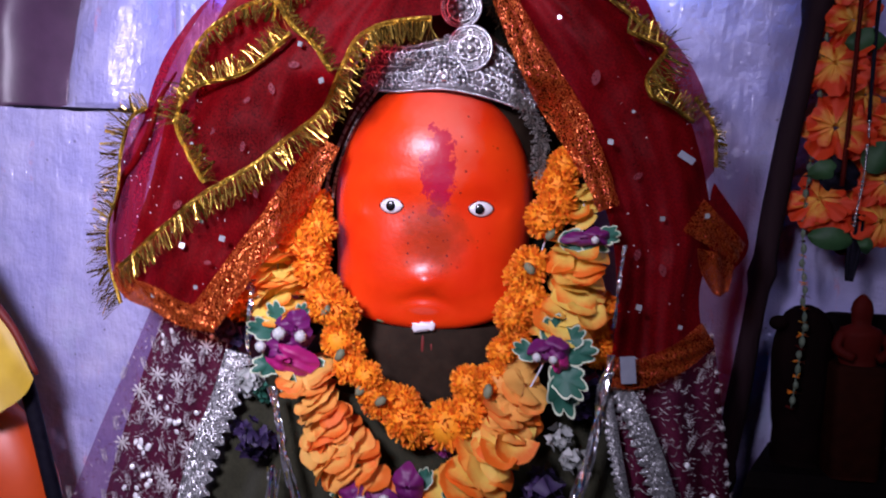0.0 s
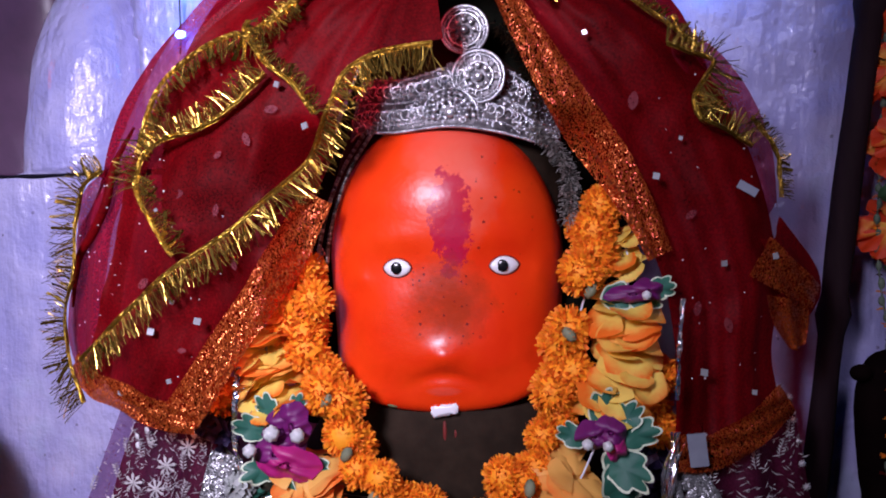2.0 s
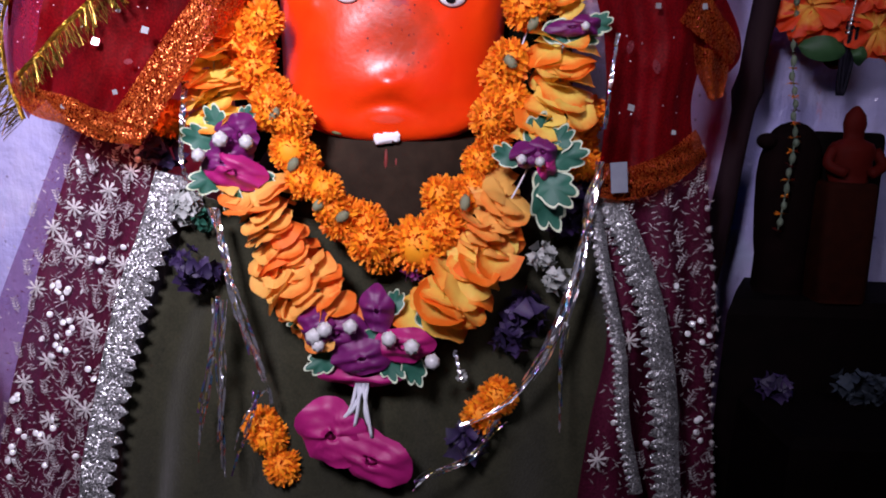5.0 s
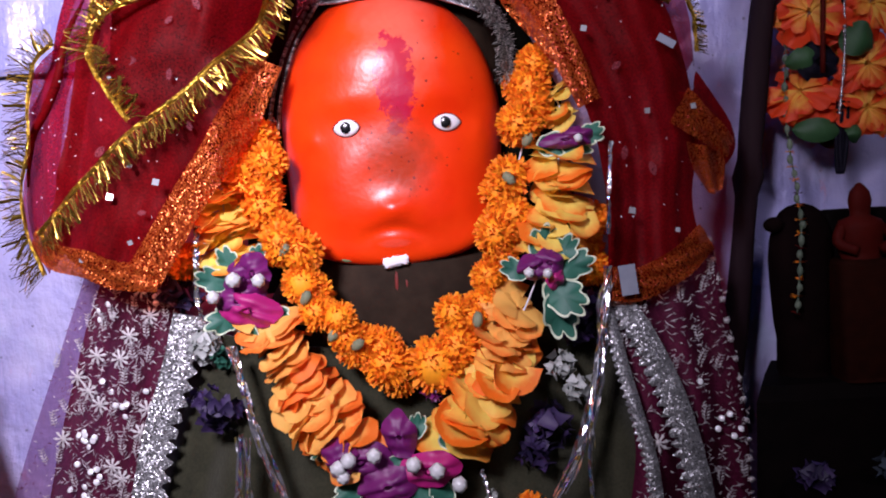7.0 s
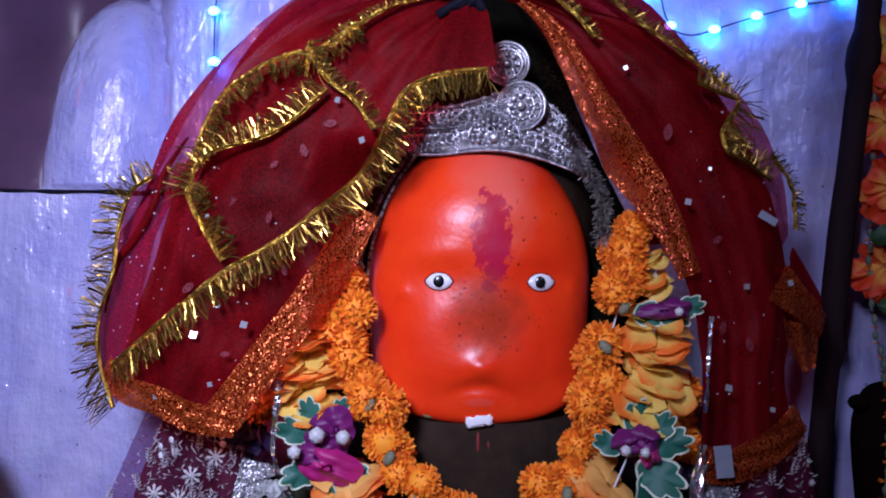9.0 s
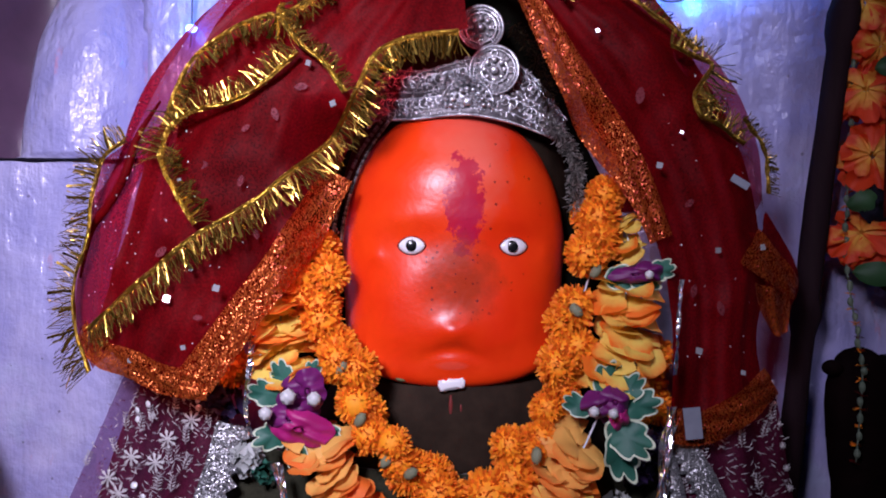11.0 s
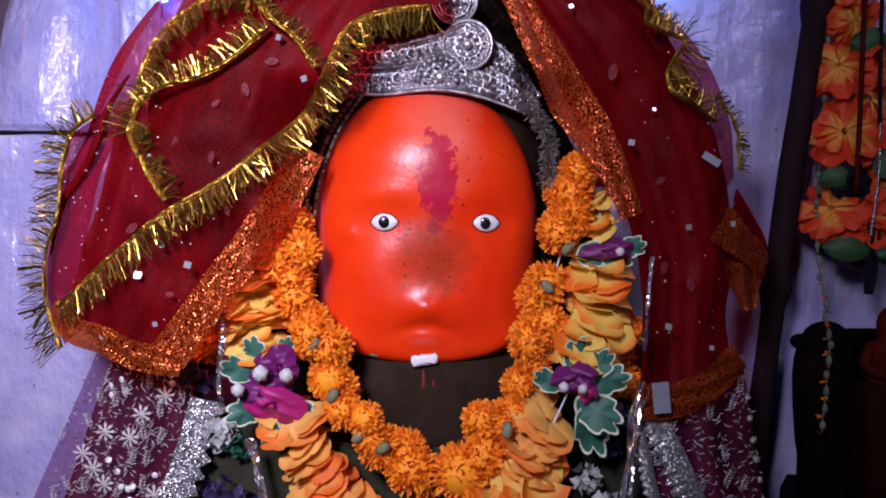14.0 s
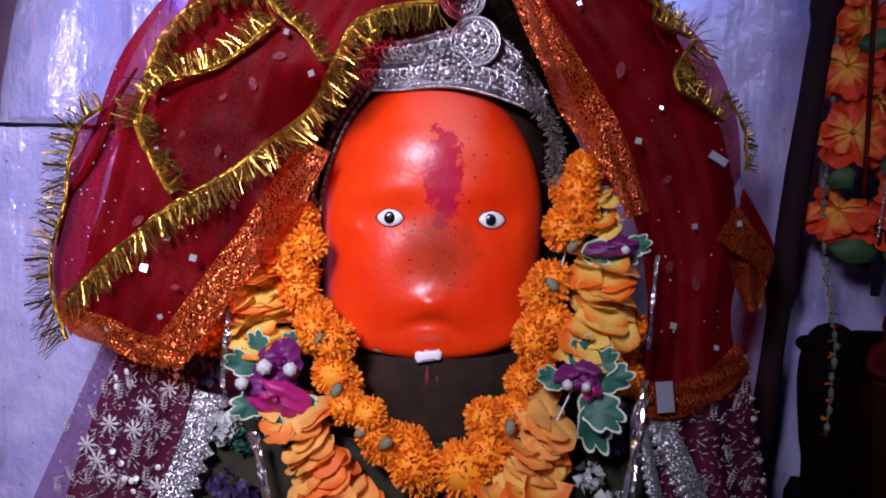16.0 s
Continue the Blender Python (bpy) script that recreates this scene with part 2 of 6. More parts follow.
SILVER_LACE = glitter("silver_lace", (0.13, 0.13, 0.135), (0.66, 0.66, 0.67), 800, 0.35, 0.75)
SILVER_PLATE = plain("tarnished_silver", (0.05, 0.045, 0.05), (0.32, 0.3, 0.31), 0.45, 0.7, scale=180, bump=0.8)
GREY_TINSEL = plain("grey_tinsel", (0.1, 0.095, 0.085), (0.6, 0.57, 0.52), 0.35, 0.6, bump=0, island=0.8)
MIRROR = plain("mirror_chip", (0.8, 0.8, 0.84), (0.92, 0.92, 0.95), 0.12, 0.7, bump=0)
SEQUIN = plain("silver_sequin", (0.85, 0.85, 0.87), (0.95, 0.95, 0.97), 0.25, 0.15, bump=0, island=0.7)
EMBROIDERY = plain("silver_embroidery", (0.26, 0.22, 0.24), (0.66, 0.62, 0.62), 0.5, 0.3, bump=0, island=0.6)
MARIGOLD = plain("marigold_petals", (0.82, 0.165, 0.0006), (0.95, 0.34, 0.002), 0.7, scale=90, bump=0.2, island=0.4)
SILK = radial("orange_silk_petals", (0.98, 0.72, 0.13), (0.96, 0.21, 0.01), 0.03, 0.049)
SILK_PEACH = radial("peach_silk_petals", (0.98, 0.55, 0.12), (0.97, 0.21, 0.02), 0.028, 0.049)
SAGE = plain("grey_green_leaf", (0.05, 0.08, 0.05), (0.16, 0.2, 0.14), 0.7, scale=90)
BLUE_GREY = plain("blue_grey_cloth", (0.02, 0.03, 0.045), (0.06, 0.08, 0.11), 0.8, scale=60)
CALYX = plain("grey_green_calyx", (0.12, 0.13, 0.07), (0.26, 0.27, 0.16), 0.7, scale=120)
PURPLE_SILK = plain("purple_silk", (0.07, 0.005, 0.08), (0.2, 0.011, 0.13), 0.5, scale=50, bump=0.3, island=0.4)
MAGENTA_SILK = plain("magenta_silk", (0.28, 0.008, 0.09), (0.5, 0.016, 0.2), 0.5, scale=40, bump=0.3, island=0.4)
DARK_PURPLE = plain("dark_purple_silk", (0.012, 0.008, 0.035), (0.05, 0.025, 0.1), 0.6, scale=60, bump=0.3, island=0.4)
LEAF = plain("green_silk_leaf", (0.012, 0.085, 0.06), (0.03, 0.16, 0.1), 0.55, scale=50, bump=0.3)
PLAIN_LEAF = plain("dark_green_cloth", (0.012, 0.05, 0.016), (0.03, 0.1, 0.03), 0.6, scale=50, bump=0.3)
LEAF_RIM = plain("cream_leaf_rim", (0.5, 0.58, 0.4), (0.68, 0.74, 0.56), 0.6, bump=0)
BEAD_WHITE = plain("pearl_bead", (0.45, 0.46, 0.46), (0.75, 0.75, 0.75), 0.3, scale=120, bump=0.2)
GREY_FLOWER = plain("grey_white_silk", (0.26, 0.28, 0.26), (0.5, 0.52, 0.5), 0.7, scale=80, bump=0.3, island=0.5)
THREAD_WHITE = plain("white_thread", (0.6, 0.62, 0.7), (0.78, 0.8, 0.86), 0.7, bump=0)
BARK = plain("dark_wood", (0.006, 0.003, 0.004), (0.03, 0.015, 0.019), 0.75, scale=30, bump=0.9, stretch=(1, 1, 0.15), Specular_IOR_Level=0.05)
YELLOW_CLOTH = plain("yellow_satin", (0.5, 0.3, 0.012), (0.75, 0.5, 0.03), 0.5, scale=20, bump=0.5)
RED_TRIM = plain("dark_red_trim", (0.1, 0.008, 0.006), (0.2, 0.015, 0.01), 0.6, scale=60)
# nearly black, with the shade of the right-hand corner put into the colour
DARK_CLAY = plain("near_black_clay", (0.0015, 0.001, 0.001), (0.005, 0.0025, 0.0025), 0.8, scale=30, bump=0.5, Specular_IOR_Level=0.05)
RED_CLAY = plain("red_painted_clay", (0.045, 0.004, 0.003), (0.09, 0.007, 0.004), 0.6, scale=30, bump=0.3, Specular_IOR_Level=0.05)
ORANGE_CLAY = plain("orange_painted_clay", (0.6, 0.06, 0.006), (0.75, 0.09, 0.01), 0.4, scale=20, bump=0.2)
DARK_FLOOR = plain("dark_stone_floor", (0.002, 0.0015, 0.0015), (0.006, 0.005, 0.004), 0.8, scale=8, bump=0.4, Specular_IOR_Level=0.05)
FLOOR_STONE = plain("worn_floor_stone", (0.05, 0.045, 0.045), (0.11, 0.1, 0.095), 0.7, scale=8, bump=0.4)
# dark colour on the unseen walls and ceiling holds down bounced light
CEMENT = plain("dark_plaster", (0.05, 0.045, 0.06), (0.1, 0.09, 0.12), 0.7, scale=8, bump=0.4)
WIRE = plain("green_wire", (0.01, 0.02, 0.012), (0.03, 0.05, 0.03), 0.5, bump=0)
BLACK_CLOTH = plain("black_ribbon", (0.004, 0.004, 0.007), (0.014, 0.012, 0.022), 0.6, scale=90, bump=0.3, Specular_IOR_Level=0.05)


def glow(name, colour, strength):
    n = Nodes(name)
    e = n.add("ShaderNodeEmission", Strength=strength)
    n.put(e, "Color", (*colour, 1))
    return n.done(e)


BLUE_LED = glow("blue_led", (0.045, 0.3, 1.0), 100.0)


def tinsel():
    n = Nodes("rainbow_tinsel")
    r = n.add("ShaderNodeNewGeometry").outputs["Random Per Island"]
    f = n.math("FRACT", n.math("ADD", r, n.math("MULTIPLY", n.noise(n.coords(), 38.0, 1.0), 1.6)))
    col = n.ramp(f, [(0.0, (0.9, 0.9, 0.95)), (0.55, (0.85, 0.85, 0.9)), (0.64, (0.85, 0.22, 0.12)), (0.74, (0.12, 0.55, 0.85)), (0.84, (0.6, 0.22, 0.7)), (0.93, (0.9, 0.75, 0.25))])
    return n.done(n.surface(col, 0.16, 0.92))


TINSEL = tinsel()

# ---- mesh helpers ----


def finish(name, bm, mats, smooth=True):
    me = bpy.data.meshes.new(name)
    bm.to_mesh(me)
    bm.free()
    for m in mats if isinstance(mats, (list, tuple)) else [mats]:
        me.materials.append(m)
    if smooth:
        for p in me.polygons:
            p.use_smooth = True
    return me


def thing(name, base, label, category, group="", kind=""):
    ob = new(name)
    ob.empty_display_size = 0.05
    ob.matrix_basis = Matrix.Translation(base)
    return tagged(ob, label, category, group, kind)


def hang(ob, parent):
    """Puts ob under parent, with ob's own numbers kept in the world's metres."""
    ob.parent = parent
    ob.matrix_parent_inverse = total(parent).inverted()
    return ob


def total(ob):
    m = ob.matrix_basis.copy()
    while ob.parent:
        m = ob.parent.matrix_basis @ ob.matrix_parent_inverse @ m if not ob.parent.parent else total(ob.parent) @ ob.matrix_parent_inverse @ m
        break
    return m


def part(name, bm, mats, parent=None, label="", smooth=True):
    me = bm if isinstance(bm, bpy.types.Mesh) else finish(name, bm, mats, smooth)
    ob = new(name, me)
    if parent:
        hang(ob, parent)
    return tagged(ob, label)


def solo(name, bm, mats, label, category, group="", kind="", smooth=True):
    return tagged(new(name, finish(name, bm, mats, smooth)), label, category, group, kind)


def spline(points, n):
    """n places along a smooth curve through the points."""
    p = np.array(points, float)
    if len(p) == 2:
        return np.array([p[0] + (p[1] - p[0]) * i / (n - 1) for i in range(n)])
    q = np.vstack([2 * p[0] - p[1], p, 2 * p[-1] - p[-2]])
    length = np.concatenate([[0], np.cumsum(np.linalg.norm(np.diff(p, axis=0), axis=1))])
    out = []
    for s in np.linspace(0, length[-1], n):
        i = min(max(int(np.searchsorted(length, s) - 1), 0), len(p) - 2)
        t = (s - length[i]) / max(length[i + 1] - length[i], 1e-9)
        a, b, c, d = q[i:i + 4]
        out.append(0.5 * (2 * b + (c - a) * t + (2 * a - 5 * b + 4 * c - d) * t * t + (3 * b - a - 3 * c + d) * t ** 3))
    return np.array(out)


def run(points):
    p = np.array(points, float)
    return float(np.sum(np.linalg.norm(np.diff(p, axis=0), axis=1)))


def grid_faces(bm, rows, closed=False, mat=0):
    """Faces between rows of vertices."""
    made = []
    for a, b in zip(rows, rows[1:]):
        k = len(a)
        for j in range(k if closed else k - 1):
            f = bm.faces.new((a[j], a[(j + 1) % k], b[(j + 1) % k], b[j]))
            f.material_index = mat
            made.append(f)
    return made


def loft(bm, rings, closed=True, caps=True, mat=0):
    rows = [[bm.verts.new(p) for p in r] for r in rings]
    grid_faces(bm, rows, closed, mat)
    if caps and closed:
        for r in (rows[0], rows[-1]):
            f = bm.faces.new(r)
            f.material_index = mat
    return rows


def tube(bm, pts, radius, sides=6, mat=0):
    pts = [Vector(p) for p in pts]
    rings = []
    for i, p in enumerate(pts):
        t = (pts[min(i + 1, len(pts) - 1)] - pts[max(i - 1, 0)]).normalized()
        a = t.cross(Vector((0.13, 1, 0.07))).normalized()
        b = t.cross(a)
        r = radius(i / (len(pts) - 1)) if callable(radius) else radius
        rings.append([p + r * (math.cos(k * math.tau / sides) * a + math.sin(k * math.tau / sides) * b) for k in range(sides)])
    loft(bm, rings, mat=mat)


def ball(bm, centre, r, seg=8, rings=5, scale=(1, 1, 1), mat=0):
    c = Vector(centre)
    top, bottom = bm.verts.new(c + Vector((0, 0, r * scale[2]))), bm.verts.new(c - Vector((0, 0, r * scale[2])))
    rows = []
    for i in range(1, rings):
        f = math.pi * i / rings
        rows.append([bm.verts.new(c + Vector((scale[0] * r * math.sin(f) * math.cos(k * math.tau / seg), scale[1] * r * math.sin(f) * math.sin(k * math.tau / seg), scale[2] * r * math.cos(f)))) for k in range(seg)])
    faces = grid_faces(bm, rows, True, mat)
    for k in range(seg):
        faces.append(bm.faces.new((top, rows[0][(k + 1) % seg], rows[0][k])))
        faces.append(bm.faces.new((bottom, rows[-1][k], rows[-1][(k + 1) % seg])))
    for f in faces:
        f.material_index = mat


def ring(bm, centre, radius, thick, sides=20, mat=0, squash=1.0):
    """A wire ring that faces the visitor."""
    c = Vector(centre)
    rows = []
    for k in range(sides):
        a = k * math.tau / sides
        d = Vector((math.cos(a), 0, math.sin(a) * squash))
        rows.append([bm.verts.new(c + d * (radius + thick * math.cos(b)) + Vector((0, thick * math.sin(b), 0))) for b in (0, 1.57, 3.14, 4.71)])
    rows.append(rows[0])
    grid_faces(bm, rows, True, mat)


def lumpy(bm, p, r, lumps, depth, seg=16, rings=10):
    """A ball with knobs all over."""
    first = len(bm.verts)
    ball(bm, p, r, seg, rings)
    bm.verts.ensure_lookup_table()
    c = Vector(p)
    for v in list(bm.verts)[first:]:
        d = (v.co - c).normalized()
        k = math.sin(lumps * math.atan2(d.z, d.x)) * math.sin(lumps * math.acos(max(-1, min(1, d.y))))
        v.co = c + d * r * (1 + depth * k)


def box(bm, lo, hi, mat=0):
    lo, hi = Vector(lo), Vector(hi)
    v = [bm.verts.new((hi.x if i & 1 else lo.x, hi.y if i & 2 else lo.y, hi.z if i & 4 else lo.z)) for i in range(8)]
    for q in ((0, 2, 3, 1), (4, 5, 7, 6), (0, 1, 5, 4), (2, 6, 7, 3), (0, 4, 6, 2), (1, 3, 7, 5)):
        bm.faces.new([v[i] for i in q]).material_index = mat


def wob(x, z, scale, seed=0.0):
    return noise.noise(Vector((x * scale, seed, z * scale)))


def smooth01(t):
    t = min(max(t, 0.0), 1.0)
    return t * t * (3 - 2 * t)


# ---- the shrine room ----
def back_wall():
    """Uneven plaster with a shallow niche, in which a rounded stone is plastered over."""
    left, right, sill = NICHE_LEFT, NICHE_RIGHT, NICHE_SILL
    xs = sorted(set([round(v, 4) for v in np.concatenate([np.linspace(-2.4, -0.95, 14), np.linspace(-0.95, left - 0.006, 12), [left], np.linspace(left + 0.006, right, 46), np.linspace(right, 1.2, 60), np.linspace(1.2, 2.0, 8)])]))
    zs = sorted(set([round(v, 4) for v in np.concatenate([np.linspace(0, 0.6, 6), np.linspace(0.6, sill - 0.006, 40), [sill, sill + 0.007], np.linspace(sill + 0.012, 1.78, 44), [1.787], np.linspace(1.8, 2.7, 14)])]))
    cx, half, height = LOBE_X, LOBE_HALF, LOBE_HIGH

    def depth(x, z):
        y = 0.28 + 0.012 * wob(x, z, 4.0, 3.0) + 0.004 * wob(x, z, 14.0, 5.0)
        maroon = False
        if left < x < right and sill < z < 1.785:
            lean = cx + 0.025 * (z - sill) / height
            u, v = (x - lean) / half, (z - sill) / height
            rho = abs(u) ** 2.2 + max(v, 0) ** 3.0
            out = 0.1
            if rho < 1:
                out = 0.1 - 0.125 * (1 - rho) ** 0.45
            elif u > 0:
                out = 0.1 * (1 - smooth01((u - 0.1) / 0.9))
            else:
                out = 0.1 * smooth01((x - left) / 0.14)
            # the hollow beside the rounded stone takes the maroon that holds its shade
            maroon = u < 0.2 and (rho >= 1 or out > 0.085)
            y += out
        return y, maroon

    bm = bmesh.new()
    rows, flags = [], []
    for z in zs:
        line = [depth(x, z) for x in xs]
        rows.append([bm.verts.new((x, y, z)) for x, (y, m) in zip(xs, line)])
        flags.append([m for y, m in line])
    for i, (a, b) in enumerate(zip(rows, rows[1:])):
        for j in range(len(a) - 1):
            f = bm.faces.new((a[j], a[j + 1], b[j + 1], b[j]))
            f.material_index = 1 if flags[i][j] or flags[i][j + 1] or flags[i + 1][j] or flags[i + 1][j + 1] else 0
    back = [[bm.verts.new((x, 0.6, z)) for x in (xs[0], xs[-1])] for z in (zs[0], zs[-1])]
    bm.faces.new((back[0][0], back[1][0], back[1][1], back[0][1]))
    for ends in ((rows[0], back[0]), (rows[-1], back[1])):
        bm.faces.new([*ends[0], ends[1][1], ends[1][0]])
    for k, e in ((0, 0), (-1, 1)):
        bm.faces.new([r[k] for r in rows] + [back[1][e], back[0][e]])
    solo("wall_north", bm, [LILAC, MAROON_SHADE], "lilac glossy enamel wall of uneven plaster with a niche", "wall", kind="structure")


NICHE_LEFT, NICHE_SILL = -0.836, 1.343
NICHE_RIGHT = -0.42
LOBE_X, LOBE_HALF, LOBE_HIGH = -0.625, 0.11, 0.345
back_wall()


def groove():
    """Soot and dirt packed along the sill of the niche."""
    bm = bmesh.new()
    pts = [(x, 0.279 + 0.002 * wob(x, 0, 9.0), NICHE_SILL + 0.003 * wob(x, 1.0, 12.0)) for x in np.linspace(NICHE_LEFT + 0.004, -0.44, 60)]
    tube(bm, pts, lambda t: 0.0035 + 0.0025 * wob(t * 9, 2.0, 1.0), 6)
    solo("groove_dirt", bm, BLACK_CLOTH, "black dirt along the niche sill", "dirt", kind="structure")


groove()


def slab(name, lo, hi, mat, label, category):
    bm = bmesh.new()
    box(bm, lo, hi)
    solo(name, bm, mat, label, category, kind="structure", smooth=False)


slab("floor", (-2.4, -3.2, -0.1), (2.0, 0.6, 0.0), FLOOR_STONE, "dark worn stone floor", "floor")
# ceiling and these three walls are unseen, added to close the room
slab("ceiling", (-2.4, -3.2, 2.7), (2.0, 0.6, 2.8), CEMENT, "plain plastered ceiling", "ceiling")
slab("wall_west", (-2.5, -3.2, 0), (-2.4, 0.6, 2.7), CEMENT, "dark plastered side wall", "wall")
slab("wall_east", (2.0, -3.2, 0), (2.1, 0.6, 2.7), CEMENT, "dark plastered side wall", "wall")
slab("wall_south", (-2.4, -3.3, 0), (2.0, -3.2, 2.7), CEMENT, "dark plastered wall behind the visitor", "wall")
slab("altar_platform", (-1.4, -0.32, 0.0), (1.5, 0.262, 0.32), DARK_FLOOR, "dark stone platform under the idols", "platform")


def right_ledge():
    bm = bmesh.new()
    rings = []
    for z, d in ((0.32, 0.0), (0.6, 0.01), (0.81, 0.02), (0.83, 0.03)):
        rings.append([(0.43 + d, 0.08 + d, z), (1.4 - d, 0.08 + d, z), (1.4 - d, 0.262, z), (0.5 + d, 0.262, z)])
    loft(bm, rings)
    solo("stone_ledge", bm, DARK_CLAY, "near-black stone ledge beside the idol", "ledge", kind="structure", smooth=False)


right_ledge()


# step added so the flower and the cloth scrap have a place to lie
def low_step():
    bm = bmesh.new()
    rings = []
    for z, d in ((0.32, 0.0), (0.6, 0.004), (0.7, 0.008), (0.712, 0.018)):
        rings.append([(0.46 + d, -0.1 + d, z), (1.4 - d, -0.1 + d, z), (1.4 - d, 0.078, z), (0.46 + d, 0.078, z)])
    loft(bm, rings)
    solo("stone_step", bm, DARK_CLAY, "near-black stone step added before the ledge", "step", kind="structure", smooth=False)


low_step()


# ---- the idol ----
FX, FZ, FW, FH = -0.0125, 1.207, 0.141, 0.177


def outline(a):
    """The face's edge at the angle a: how far from its middle."""
    c, s = math.cos(a), math.sin(a)
    lo, hi = 0.0, 0.4
    for _ in range(30):
        r = (lo + hi) / 2
        t = r * s / FH
        k, taper = (1.97, 0.0) if t > 0 else (7.0, 0.06)
        inside = abs(t) < 1 and abs(r * c) < FW * (1 - taper * abs(t)) * math.sqrt(max(0, 1 - abs(t) ** k))
        lo, hi = (r, hi) if inside else (lo, r)
    return lo


def face_y(x, z, r):
    full = 2.4 + 1.3 * smooth01((z - 1.22) / 0.17)
    y = 0.068 - 0.055 * smooth01((1.13 - z) / 0.1) * r ** 3 - 0.092 * max(0.0, 1 - r ** full) ** 0.5

    def hill(cx, cz, sx, sz):
        return math.exp(-((x - cx) / sx) ** 2 - ((z - cz) / sz) ** 2)

    fade = smooth01((1 - r) / 0.3)
    # eye hollows, brows and cheekbones
    y += fade * 0.0046 * (hill(-0.06, 1.203, 0.04, 0.03) + hill(0.062, 1.203, 0.04, 0.028))
    y -= fade * 0.0028 * (hill(-0.064, 1.231, 0.045, 0.016) + hill(0.062, 1.231, 0.045, 0.016))
    y -= fade * 0.0032 * (hill(-0.104, 1.188, 0.0095, 0.009) + hill(0.1, 1.192, 0.0095, 0.009))
    # muzzle, arched mouth and small lower lip
    y -= fade * 0.006 * hill(-0.01, 1.09, 0.08, 0.036)
    y -= fade * 0.0075 * hill(-0.01, 1.1, 0.044, 0.028)
    y -= fade * 0.005 * hill(-0.008, 1.1, 0.016, 0.012)
    y -= fade * 0.006 * hill(-0.005, 1.28, 0.09, 0.05)
    curve = 1.079 - 9.5 * (x + 0.01) ** 2
    y += fade * 0.004 * math.exp(-((z - curve) / 0.0075) ** 2) * smooth01((0.058 - abs(x + 0.01)) / 0.045)
    y -= fade * 0.004 * hill(-0.01, 1.06, 0.02, 0.01)
    y -= fade * 0.006 * (hill(-0.08, 1.105, 0.04, 0.05) + hill(0.06, 1.105, 0.04, 0.05))
    return y


def on_face(x, z):
    dx, dz = x - FX, z - FZ
    return face_y(x, z, math.hypot(dx, dz) / outline(math.atan2(dz, dx)))


def eye(bm, cx, cz, half, high, pupil):
    """An almond of white enamel in a dark rim, laid on the face, with a raised black pupil."""
    turns = [k * math.tau / 40 for k in range(40)]

    def edge(a, r, out):
        sn = math.sin(a)
        x, z = cx + half * r * math.cos(a), cz + high * r * sn * abs(sn) ** 0.3
        return bm.verts.new((x, on_face(x, z) - out, z))

    for mat, steps in ((4, ((0.99, 0.0022), (1.07, 0.0016), (1.16, -0.0015))), (2, ((0.12, 0.0066), (0.35, 0.0064), (0.6, 0.0056), (0.8, 0.0045), (0.94, 0.003), (1.02, 0.001)))):
        rows = [[edge(a, r, out) for a in turns] for r, out in steps]
        grid_faces(bm, rows, True, mat)
        if mat == 2:
            bm.faces.new(rows[0]).material_index = 2
    ball(bm, (cx + pupil, on_face(cx + pupil, cz) - 0.0068, cz), 0.0066, 20, 10, (1, 0.25, 1.05), 3)


